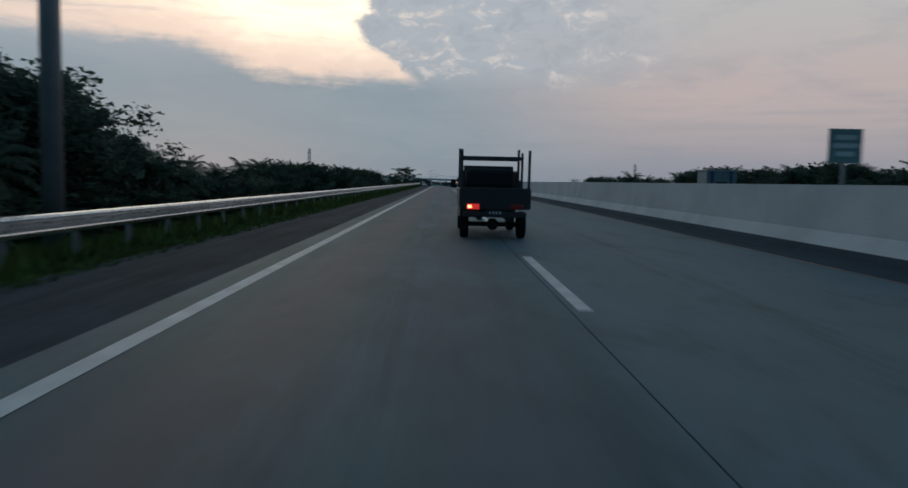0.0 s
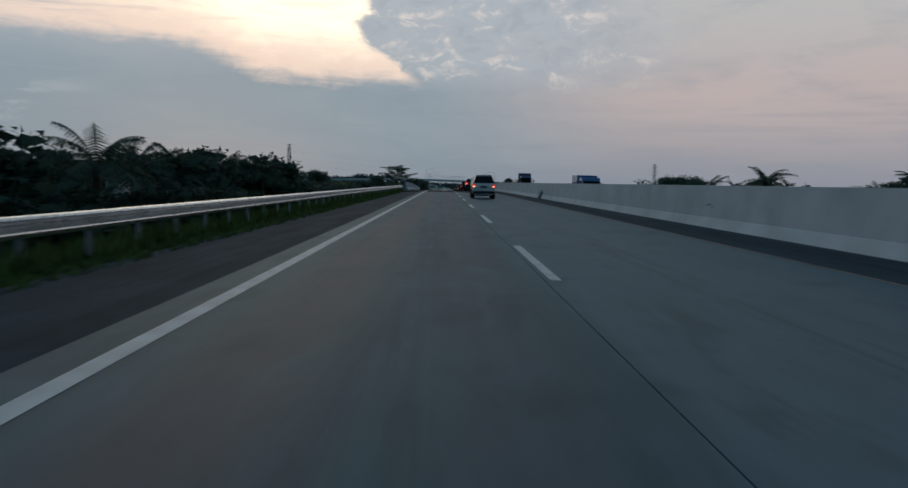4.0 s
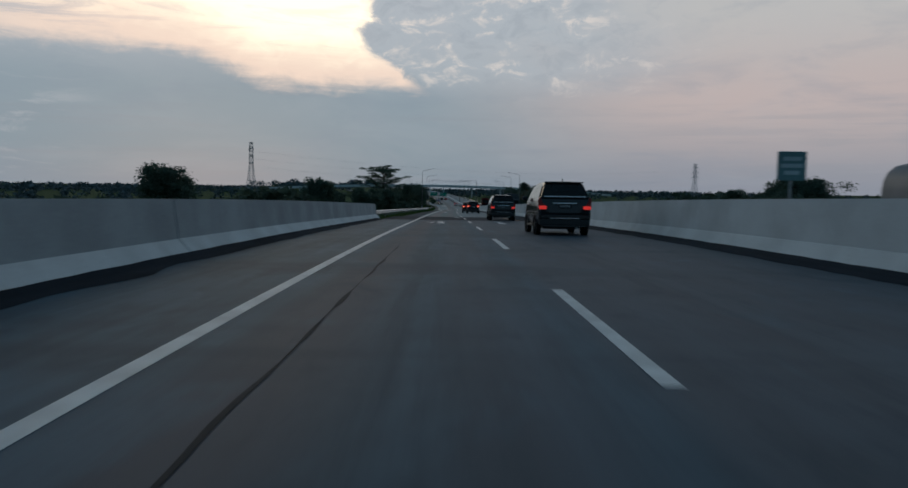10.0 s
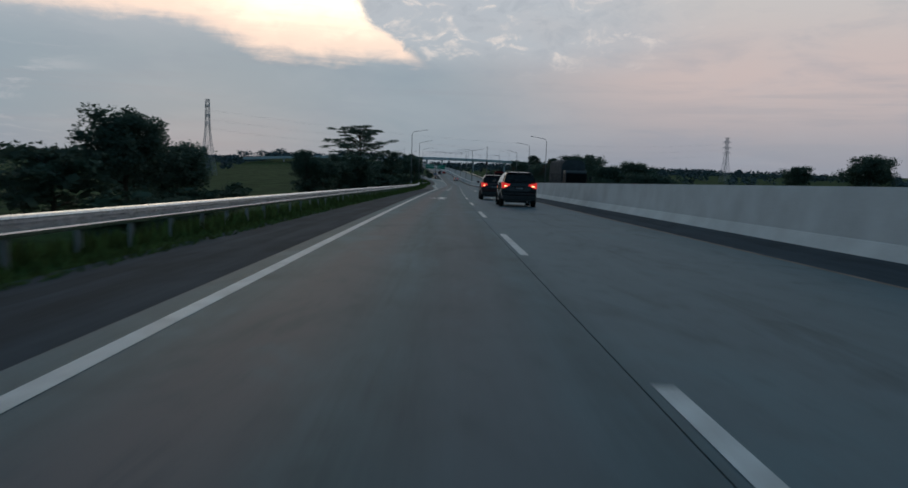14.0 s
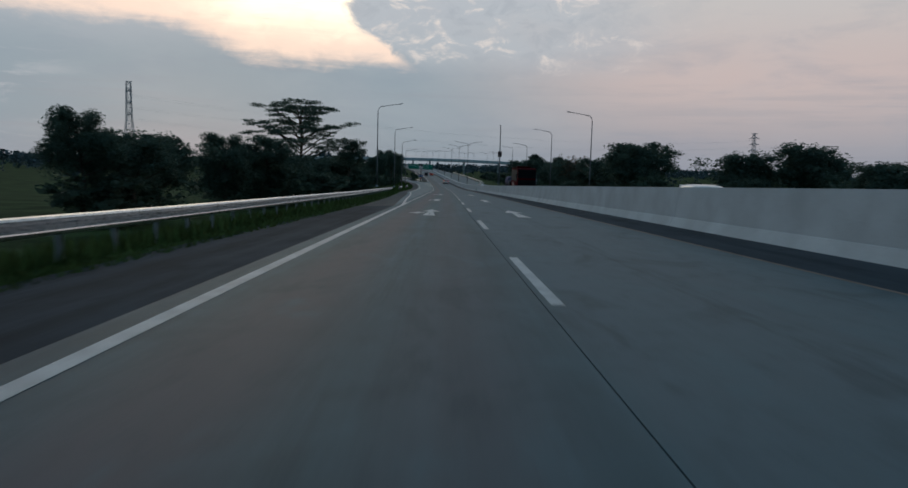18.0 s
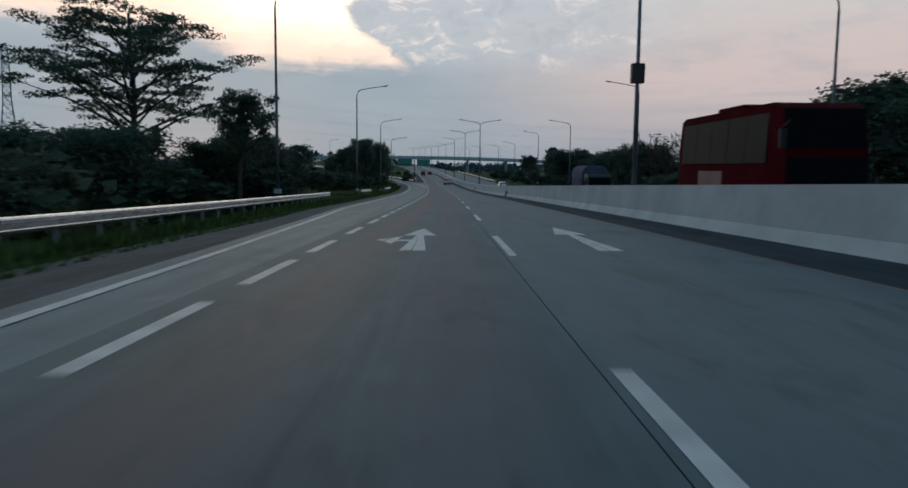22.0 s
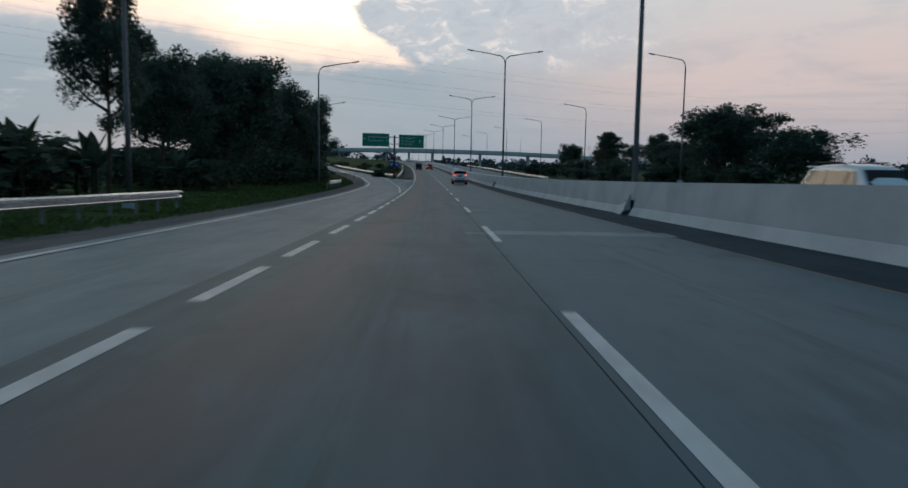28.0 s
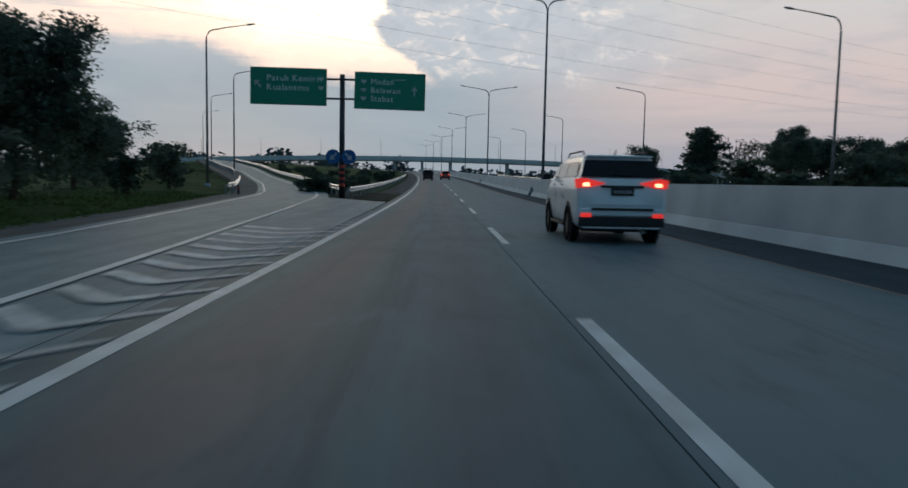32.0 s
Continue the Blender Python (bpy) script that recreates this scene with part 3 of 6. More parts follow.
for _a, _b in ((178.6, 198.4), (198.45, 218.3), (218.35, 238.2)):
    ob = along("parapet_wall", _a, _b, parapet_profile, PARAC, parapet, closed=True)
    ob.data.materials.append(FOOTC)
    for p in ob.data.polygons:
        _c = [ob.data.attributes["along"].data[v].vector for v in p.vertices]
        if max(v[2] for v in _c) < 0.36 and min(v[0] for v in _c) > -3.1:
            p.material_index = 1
GUTTER = road_mat("gutter_dirt", (0.020, 0.026, 0.034), (0.020, 0.026, 0.034), 0.5, 0.9, 14, 0.05)


def gutter_left(s):
    e = -2.32 + 0.22 * noise.noise((s / 2.2, 0, 0)) + 0.10 * noise.noise((s / 0.7, 3, 0))
    return [(-2.77, 0.10 + 0.02 * noise.noise((s, 9, 0))), (-2.62, 0.045), (e, 0.004)]


def gutter_right(s):
    e = 8.85 + 0.16 * noise.noise((s / 2, 5, 0)) + 0.08 * noise.noise((s / 0.7, 7, 0))
    return [(e, 0.004), (9.2, 0.045), (9.455, 0.11 + 0.02 * noise.noise((s, 4, 0)))]


for _g in (gutter_left, gutter_right):
    tagged(along("gutter", 183.7, 236.3, _g, GUTTER, ds=0.6), "dark dirt piled in the gutter along the bridge kerb", "road", kind="structure")

# ---------- guard rails ----------
WAVE = [(-0.005, 0.160), (0.040, 0.142), (0.074, 0.108), (0.070, 0.090), (-0.035, 0.038), (-0.038, 0.005), (0.068, -0.062), (0.074, -0.085), (0.045, -0.132), (0.0, -0.158)]


def guard_rail(s0, s1, xf, top=0.43, rise=None, base=-0.25, label="galvanised steel guard rail on short posts", flip=1):
    rail = thing("guard_rail", Matrix(), label, "guard rail", "guard rails", kind="structure")

    def at(s):
        return (xf(s) if callable(xf) else xf), (blend(s, rise) if rise else 0.0)

    def prof(s):
        x, r = at(s)
        return [(x + flip * a, top + b + r) for a, b in WAVE] + [(x + flip * (a - 0.006), top + b + r) for a, b in reversed(WAVE)]
    n = max(1, round((s1 - s0) / 16))
    for i in range(n):
        a, b = s0 + (s1 - s0) * i / n, s0 + (s1 - s0) * (i + 1) / n
        along("rail_beam", a, b, prof, STEEL, rail, 4.0, True)
    n = max(1, round((s1 - s0) / 2.0))
    for i in range(n + 1):
        s = s0 + (s1 - s0) * i / n
        x, r = at(s)
        ob = part("rail_post", POST_MESH, POST, rail)
        ob.matrix_basis = place(s, x - flip * 0.17, base + r)
    return rail


_bm = B()
for _cx, _cy, _sx, _sy in ((0, 0, 0.012, 0.12), (0.03, 0.06, 0.06, 0.012), (0.03, -0.06, 0.06, 0.012)):
    box(_bm, _cx, _cy, 0.30, _sx, _sy, 0.86)
box(_bm, 0.09, 0, 0.66, 0.10, 0.10, 0.2)
POST_MESH = bpy.data.meshes.new("rail_post")
_bm.to_mesh(POST_MESH)
_bm.free()
POST_MESH.materials.append(POST)
RAILX = [(236, -3.45), (340, -3.6), (380, -4.2), (420, -5.6), (458, -7.2)]
guard_rail(-40, 180, -3.6)
guard_rail(238.4, 458, lambda s: blend(s, RAILX))
guard_rail(481, 494, -7.2, 0.5)
guard_rail(521, 540, -7.3, 0.5)
guard_rail(580.6, 590.2, -7.35, 0.5)
guard_rail(636, 656, lambda s: blend(s, OUTER) - 1.9, 0.5, RISE)
guard_rail(676, 760, lambda s: blend(s, OUTER) - 1.6, 0.5, RISE, label="guard rail on the outside of the exit ramp")
guard_rail(634, 760, lambda s: blend(s, INNER) + 0.9 if s > 636 else -3.6, 0.5, RISE, flip=-1, label="guard rail on the inside of the exit ramp")
guard_rail(633, 760, -2.9, 0.5, label="guard rail at the edge of the motorway past the gore")
guard_rail(640, 800, 23.2, 0.5, label="guard rail at the far edge of the oncoming carriageway", flip=-1)

# ---------- lamp posts ----------


def lamp_post(m, arms, label, height=12.2, reach=3.4):
    ob = thing("street_lamp", m, label, "street lamp", "street lamps along the motorway")
    bm = B()
    tube(bm, [(0, 0, 0.25), (0, 0, 4), (0, 0, 8), (0, 0, height)], [0.115, 0.10, 0.085, 0.07], 10)
    part("pole", bm, POLE, ob, smooth=True)
    bm = B()
    bmesh.ops.create_cube(bm, size=1, matrix=Matrix.Translation((0, 0, 0.14)) @ Matrix.Diagonal((0.42, 0.42, 0.30, 1)))
    part("base", bm, WALLC, ob)
    for sgn in arms:
        bm = B()
        pts = [(sgn * u * u * 0.9, 0, height + 1.0 * (1 - (1 - u) ** 2)) for u in (0, 0.2, 0.4, 0.6, 0.8, 1.0)]
        pts += [(sgn * (0.9 + (reach - 0.9) * u), 0, height + 1.0 + 0.42 * u ** 0.85) for u in (0.2, 0.5, 1.0)]
        tube(bm, pts, [0.055] * 6 + [0.05, 0.045, 0.04], 8)
        arm = part("arm", bm, POLE, ob, smooth=True)
        bm = B()
        bmesh.ops.create_uvsphere(bm, u_segments=12, v_segments=8, radius=1, matrix=Matrix.Translation((sgn * (reach + 0.3), 0, height + 1.46)) @ Matrix.Rotation(-sgn * 0.16, 4, "Y") @ Matrix.Diagonal((0.42, 0.14, 0.075, 1)))
        part("lamp_head", bm, LAMPGREY, arm, smooth=True)
    return ob


_left = lamp_post(place(447, -9.0, 0.6), (1,), "tall grey steel street lamp with one curved arm")
for _s, _x in ((494.7, -9.1), (540, -9.2), (587.5, -9.3), (654, -17.4), (690, -24.5), (735, -40), (795, -58)):
    copy_thing(_left, place(_s, _x, land(_s, _x) + {494.7: 0.5, 587.5: -1.1}.get(_s, 0.0) if _s < 640 else blend(_s, RISE) - 0.3))
_right = lamp_post(place(441, 25.2, -0.55), (-1,), "tall grey steel street lamp with one arm beyond the oncoming lanes")
for _s, _x in ((486.5, 25.7), (535.5, 26.6), (591.5, 29.3), (641.5, 29.9), (690, 30.6), (742, 29.5), (794, 30), (846, 30)):
    copy_thing(_right, place(_s, _x, {486.5: 0.2, 591.5: 0.9}.get(_s, -0.3)))
_mid = lamp_post(place(MEDIAN_POSTS[0], 9.95), (1, -1), "tall grey steel street lamp with two arms in the median")
for _s in MEDIAN_POSTS[1:]:
    copy_thing(_mid, place(_s, 9.95, 1.0 if _s < 660 else 0.2))
_pole = thing("camera_mast", place(426, 9.75), "tall thin steel mast with a small cabinet", "mast")
_bm = B()
tube(_bm, [(0, 0, 0.2), (0, 0, 5), (0, 0, 9.4)], [0.10, 0.08, 0.06], 10)
part("pole", _bm, POLE, _pole, smooth=True)
_bm = B()
box(_bm, 0, 0, 5.6, 0.5, 0.3, 0.75)
soften(part("cabinet", _bm, mat("brown_red_cabinet", (0.10, 0.05, 0.045), 0.6), _pole, "brown cabinet clamped to the mast"))
_bm = B()
box(_bm, 0, 0, 9.45, 0.14, 0.3, 0.14)
part("camera_head", _bm, DARKP, _pole)
_bm = B()
box(_bm, 0, 0, 0.12, 0.4, 0.4, 0.3)
part("base", _bm, WALLC, _pole)
_old = thing("roadside_pole", place(14.3, -5.3, -0.7), "thick grey steel pole behind the guard rail", "pole")
_bm = B()
tube(_bm, [(0, 0, 0), (0, 0, 5), (0, 0, 12)], [0.2, 0.19, 0.15], 14)
part("shaft", _bm, mat("blue_grey_pole", (0.17, 0.19, 0.21), 0.5, metal=0.3), _old, smooth=True)
_bm = B()
box(_bm, 0, 0, 0.03, 0.5, 0.5, 0.06)
part("base_plate", _bm, POST, _old)

# ---------- direction sign on its mast in the gore ----------
sign = thing("direction_sign", place(633.4, -3.4, -0.05), "green direction signs with white writing on a dark mast", "road sign")
_bm = B()
tube(_bm, [(0, 0, 0), (0, 0, 3.5), (0, 0, 7.15)], [0.17, 0.16, 0.15], 14)
part("mast", _bm, DARKP, sign, smooth=True)
for _z in (0.75, 1.1, 1.45, 1.8):
    _bm = B()
    tube(_bm, [(0, 0, _z), (0, 0, _z + 0.17)], 0.178, 14)
    part("marker_band", _bm, REDP, sign, "red reflective band")
for _z in (5.75, 6.85):
    _bm = B()
    tube(_bm, [(-1.1, -0.16, _z), (0.95, -0.16, _z)], 0.06, 8)
    part("bracket", _bm, DARKP, sign)


def board(cx, cz, wid, hei, rows, arrow_x, arrow_turn, tilt):
    bm = B()
    box(bm, 0, 0, 0, wid, 0.06, hei)
    ob = soften(part("sign_board", bm, GREEN, sign, "green sign board with white writing"), 0.03)
    ob.matrix_basis = pose(cx, -0.30, cz, 0, tilt, 0)
    bm = B()
    for a, b, c, d in ((0, hei / 2 - 0.05, wid - 0.1, 0.03), (0, -hei / 2 + 0.05, wid - 0.1, 0.03), (wid / 2 - 0.05, 0, 0.03, hei - 0.1), (-wid / 2 + 0.05, 0, 0.03, hei - 0.1)):
        box(bm, a, -0.034, b, c, 0.006, d)
    part("border", bm, mat("dull_border", (0.05, 0.22, 0.14), 0.5), ob)
    for text, x, z, size in rows:
        at = x
        for ch in text:
            if ch == " ":
                at += size * 0.3
                continue
            cu = bpy.data.curves.new("letter", "FONT")
            cu.body, cu.size, cu.extrude = ch, size, 0.003
            wd = new("letter", cu)
            dg = bpy.context.evaluated_depsgraph_get()
            me = bpy.data.meshes.new_from_object(wd.evaluated_get(dg))
            bpy.data.objects.remove(wd)
            me.materials.clear()
            w2 = part("letter", me, WHITE, ob)
            w2.matrix_basis = pose(at, -0.038, z, 90, 0, 0)
            at += max(v.co.x for v in me.vertices) + size * 0.09
    bm = B()
    for pts in ([(-0.05, -0.26), (0.05, -0.26), (0.05, 0.08), (-0.05, 0.08)], [(-0.2, 0.02), (0.2, 0.02), (0, 0.28)]):
        bm.faces.new([bm.verts.new((a, 0, b)) for a, b in pts])
    bmesh.ops.solidify(bm, geom=bm.faces[:], thickness=0.004)
    ar = part("sign_arrow", bm, WHITE, ob)
    ar.matrix_basis = pose(arrow_x, -0.038, 0.12 if arrow_turn else 0.05, 0, arrow_turn, 0)
    return ob


def shields(ob, spots):
    for x, z in spots:
        bm = B()
        bm.faces.new([bm.verts.new((a * 0.15, 0, b * 0.13)) for a, b in ((-1, 0.8), (1, 0.8), (1.1, 0.1), (0, -1), (-1.1, 0.1))])
        bmesh.ops.solidify(bm, geom=bm.faces[:], thickness=0.004)
        sh = part("route_badge", bm, WHITE, ob)
        sh.matrix_basis = pose(x, -0.038, z)


_b1 = board(-3.02, 6.38, 4.35, 2.1, [("Patuh Kemiri", -1.25, 0.30, 0.50), ("Kualanamu", -1.25, -0.22, 0.50)], -1.75, -45, 0.5)
shields(_b1, [(1.85, 0.45), (1.85, -0.06)])
_b2 = board(2.75, 6.22, 4.05, 2.1, [("Medan", -1.1, 0.36, 0.46), ("Belawan", -1.1, -0.12, 0.46), ("Stabat", -1.1, -0.60, 0.46)], 1.4, 0, 1.0)
shields(_b2, [(-1.5, 0.5), (-1.5, 0.02), (-1.5, -0.46)])
for _a in range(6):
    _bm = B()
    box(_bm, 2.95 + 0.13 * _a, -0.338, 6.86, 0.07, 0.008, 0.05)
    part("small_bar", _bm, WHITE, sign)
for _x, _t in ((-0.48, 135), (0.42, -135 + 270)):
    _bm = B()
    bmesh.ops.create_cone(_bm, cap_ends=True, segments=28, radius1=0.42, radius2=0.42, depth=0.03, matrix=Matrix.Rotation(radians(90), 4, "X"))
    _d = part("round_sign", _bm, BLUE, sign, "round blue keep sign with white arrow")
    _d.matrix_basis = pose(_x, -0.24, 2.45)
    _bm = B()
    _bm.faces.new([_bm.verts.new((a, 0, b)) for a, b in ((-0.06, 0.28), (0.06, 0.28), (0.06, -0.02), (0.18, -0.02), (0, -0.28), (-0.18, -0.02), (-0.06, -0.02))])
    bmesh.ops.solidify(_bm, geom=_bm.faces[:], thickness=0.004)
    _a2 = part("disc_arrow", _bm, WHITE, _d)
    _a2.matrix_basis = pose(0, -0.022, 0, 0, 45 if _x < 0 else -45, 0)

# ---------- flyover that crosses ahead ----------
fly = thing("flyover", Matrix(), "long grey concrete flyover with parapet crossing the motorway", "bridge", kind="structure")


def deck_at(x):
    s = 985 + 0.0006 * (x - 40) ** 2
    z = axis(985).z + 6.9 - 0.00018 * (x - 10) ** 2
    return s, z


def deck(name, prof, material):
    verts, faces = [], []
    xs = [-170 + 10 * i for i in range(40)]
    k = len(prof)
    for x in xs:
        s, z = deck_at(x)
        for dy, dz in prof:
            p = R(s + dy, x)
            verts.append((p.x, p.y, z + dz))
    for i in range(len(xs) - 1):
        for j in range(k):
            a, b = i * k + j, i * k + (j + 1) % k
            faces.append((a, b, b + k, a + k))
    return part(name, mesh_of(name, verts, faces, material), material, fly)


PALEC = mat("pale_bridge_concrete", (0.62, 0.64, 0.65), 0.85, vary=0.12, grain=3, blot=0.2)
deck("deck_slab", [(-5, 0), (5, 0), (5, -1.1), (4, -1.5), (-4, -1.5), (-5, -1.1)], PALEC)
deck("parapet", [(-5, 0), (-5, 1.15), (-4.75, 1.15), (-4.75, 0)], PALEC)
deck("parapet", [(4.75, 0), (4.75, 0.95), (5, 0.95), (5, 0)], FOOTC)
for _x in (-130, -98, -66, -34, -4.5, 9.95, 25, 56, 88, 120, 152, 184):
    _s, _z = deck_at(_x)
    for _dy in (-2.4, 2.4):
        _bm = B()
        _p = R(_s + _dy, _x)
        _lo = axis(_s).z + min(-0.5, land(_s, _x))
        tube(_bm, [(_p.x, _p.y, _lo), (_p.x, _p.y, _z - 1.3)], 0.55, 12)
        part("pier", _bm, WALLC, fly)
for _x in range(-140, 200, 32):
    _s, _z = deck_at(_x)
    _p = R(_s + 4.6, _x)
    copy_thing(_left, Matrix.Translation((_p.x, _p.y, _z)) @ Matrix.Rotation(radians(-90), 4, "Z") @ Matrix.Scale(0.8, 4))

# a pale repair across the outer lane, and a grey patch on the second asphalt strip
for _k in range(2):
    tagged(along("road_patch", 528.9 + 0.62 * _k, 529.5 + 0.62 * _k, [(3.0 + 0.5 * _k, 0.0035), (7.95, 0.0035)], RAMPC), "pale concrete repair strip across the lane", "road", kind="structure")
_bm = B()
_bm.faces.new([_bm.verts.new(R(249.8 + 0.9 * math.sin(a) * (1 + 0.25 * math.sin(3 * a)), 3.08 + 0.27 * math.cos(a) * (1 + 0.2 * math.cos(2 * a)), -0.001)) for a in [k * math.tau / 22 for k in range(22)]])
_me = bpy.data.meshes.new("road_patch")
_bm.to_mesh(_me)
_bm.free()
_me.materials.append(WALLC)
tagged(new("road_patch", _me), "pale grey patch worn into the asphalt", "road", kind="structure")

# ---------- plants ----------


def leaf_cloud(rng, spots, size, per, verts, faces, droop=0.3, core=0, plain=False):
    """Small bent leaf sprays round each spot (x, y, z, radius across, radius up)."""
    for cx, cy, cz, ra, ru in spots:
        pts = rng.normal(size=(per, 3))
        pts *= (rng.random((per, 1)) ** 0.42) * 0.95 / (np.linalg.norm(pts, axis=1, keepdims=True) + 1e-6)
        grow_by = np.ones(per)
        if core:
            # broad leaves deep inside close the crown
            pts[:core] *= 0.62
            grow_by[:core] = 2.6
        for (px, py, pz), big in zip(pts, grow_by):
            c = np.array((cx + px * ra, cy + py * ra, cz + pz * ru))
            d = rng.normal(size=3)
            d[2] = abs(d[2]) * 0.6 - droop
            d /= np.linalg.norm(d) + 1e-6
            e = np.cross(d, rng.normal(size=3))
            e /= np.linalg.norm(e) + 1e-6
            ln = size * big * rng.uniform(0.6, 1.4)
            wd = ln * rng.uniform(0.45, 0.75)
            k = len(verts)
            if plain and big < 2:
                verts += [c - d * ln * 0.5 - e * wd * 0.35, c - d * ln * 0.35 + e * wd * 0.6, c + d * ln * 0.6]
                faces.append((k, k + 1, k + 2))
                continue
            verts += [c - d * ln * 0.5, c + e * wd * 0.5, c + d * ln * 0.5, c - e * wd * 0.5 - np.array((0, 0, ln * 0.08))]
            faces.append((k, k + 1, k + 2, k + 3))


def crown_part(name, ob, verts, faces, material):
    return part(name, mesh_of(name, verts, faces, material), material, ob)


def limbs(rng, height, bole, spread, n, lean=0.0, r0=0.2):
    """Trunk with limbs; gives the mesh and the limb ends."""
    bm = B()
    top = Vector((lean * height, rng.normal() * 0.03 * height, height * 0.78))
    mid = Vector((lean * height * 0.4, rng.normal() * 0.02 * height, height * bole))
    tube(bm, [(0, 0, -0.6), (0, 0, 0.3), mid, mid.lerp(top, 0.5) + Vector((rng.normal() * 0.1, rng.normal() * 0.1, 0)), top], [r0 * 1.5, r0 * 1.1, r0 * 0.8, r0 * 0.5, r0 * 0.15], 7)
    ends = [top]
    for i in range(n):
        a = i * 2.4 + rng.uniform(-0.4, 0.4)
        f = 0.1 + 0.85 * i / n
        st = mid.lerp(top, f)
        out = spread * (1 - 0.45 * f) * rng.uniform(0.65, 1.1)
        en = st + Vector((math.cos(a) * out, math.sin(a) * out, out * rng.uniform(0.35, 0.75)))
        el = st.lerp(en, 0.5) + Vector((0, 0, -0.06 * out))
        tube(bm, [st, el, en], [r0 * 0.4, r0 * 0.25, r0 * 0.07], 5)
        ends.append(en)
        ends.append(st.lerp(en, 0.6))
    return bm, ends


def broadleaf(name, label, seed, height=9.0, bole=0.25, spread=4.0, n=14, per=70, size=0.34, leaf=None, clump=1.5, group="trees beside the motorway", skirt=0, core=0):
    rng = np.random.default_rng(seed)
    ob = thing(name, Matrix.Translation((0, -800, -200)), label, "tree", group)
    bm, ends = limbs(rng, height, bole, spread, n, rng.normal() * 0.03, 0.018 * height + 0.04)
    part("trunk", bm, BARK, ob)
    spots = []
    for e in ends:
        for _ in range(2):
            o = rng.normal(size=3) * 0.5
            spots.append((e.x + o[0], e.y + o[1], e.z + o[2] * 0.7 + 0.2, clump * rng.uniform(0.7, 1.2), clump * rng.uniform(0.5, 0.9)))
    for i in range(skirt):
        a, f = i * 2.4, (i + 0.5) / skirt
        o = spread * rng.uniform(0.25, 0.75)
        spots.append((math.cos(a) * o, math.sin(a) * o, height * (0.10 + 0.55 * f), clump * 1.2, clump))
    v, f = [], []
    leaf_cloud(rng, spots, size, per, v, f, core=core, plain=True)
    crown_part("crown", ob, v, f, leaf or LEAF)
    return ob


def umbrella(name, label, seed, height=17.0, per=130):
    """A tall airy tree whose foliage lies in flat tiers."""
    rng = np.random.default_rng(seed)
    ob = thing(name, Matrix.Translation((0, -800, -200)), label, "tree", "trees beside the motorway")
    bm = B()
    tube(bm, [(0, 0, -0.6), (0.1, 0, 3), (0.4, 0.2, height * 0.5), (0.2, 0, height * 0.82)], [0.34, 0.26, 0.2, 0.07], 8)
    spots = []
    for i in range(34):
        a = i * 2.4
        f = i / 34
        z0 = height * (0.30 + 0.45 * f)
        out = (9.0 - 4.0 * f) * rng.uniform(0.45, 1.1)
        z1 = z0 + out * rng.uniform(0.30, 0.5)
        en = Vector((math.cos(a) * out, math.sin(a) * out, min(z1, height)))
        tube(bm, [(0.2, 0, z0), Vector((0.2, 0, z0)).lerp(en, 0.55) + Vector((0, 0, 0.35)), en], [0.11, 0.07, 0.02], 5)
        for q in (1.0, 0.72, 0.5):
            for _ in range(1 if q < 0.6 else 2):
                spots.append((en.x * q + rng.normal() * 0.9, en.y * q + rng.normal() * 0.9, z0 + (en.z - z0) * q + rng.normal() * 0.25 + 0.2, 1.55, 0.22))
    part("trunk", bm, BARK, ob)
    v, f = [], []
    leaf_cloud(rng, spots, 0.24, per, v, f, 0.1, plain=True)
    crown_part("crown", ob, v, f, LEAF)
    return ob


def palm(name, label, seed, height=5.0, fronds=18, reach=3.2):
    rng = np.random.default_rng(seed)
    ob = thing(name, Matrix.Translation((0, -800, -200)), label, "palm", "palms beside the motorway")
    bm = B()
    tube(bm, [(0, 0, -0.5), (0.05, 0, height * 0.5), (0.1, 0.05, height)], [0.26, 0.2, 0.18], 9)
    part("trunk", bm, BARK, ob)
    v, f = [], []
    for i in range(fronds):
        a = i * 2.4
        up = rng.uniform(0.15, 1.3)
        ln = reach * rng.uniform(0.8, 1.1)
        d = Vector((math.cos(a) * math.cos(up), math.sin(a) * math.cos(up), math.sin(up)))
        side = Vector((-math.sin(a), math.cos(a), 0))
        p = Vector((0.1, 0.05, height))
        steps = 9
        for k in range(steps):
            q = p + d * (ln / steps)
            d = (d + Vector((0, 0, -0.17))).normalized()
            w0 = 0.55 * reach / 3 * math.sin(math.pi * (0.12 + 0.8 * k / steps)) + 0.06
            for sg in (1, -1):
                for u in (0.0, 0.5):
                    b0 = p.lerp(q, u)
                    tip = b0 + side * sg * w0 + d * 0.28 * w0 - Vector((0, 0, w0 * 0.55)) + Vector(rng.normal(size=3) * 0.04)
                    j = len(v)
                    v += [b0, b0 + d * 0.13, tip]
                    f.append((j, j + 1, j + 2))
            j = len(v)
            t = side * 0.025
            v += [p - t, p + t, q + t, q - t]
            f.append((j, j + 1, j + 2, j + 3))
            p = q
    crown_part("fronds", ob, v, f, FROND)
    return ob


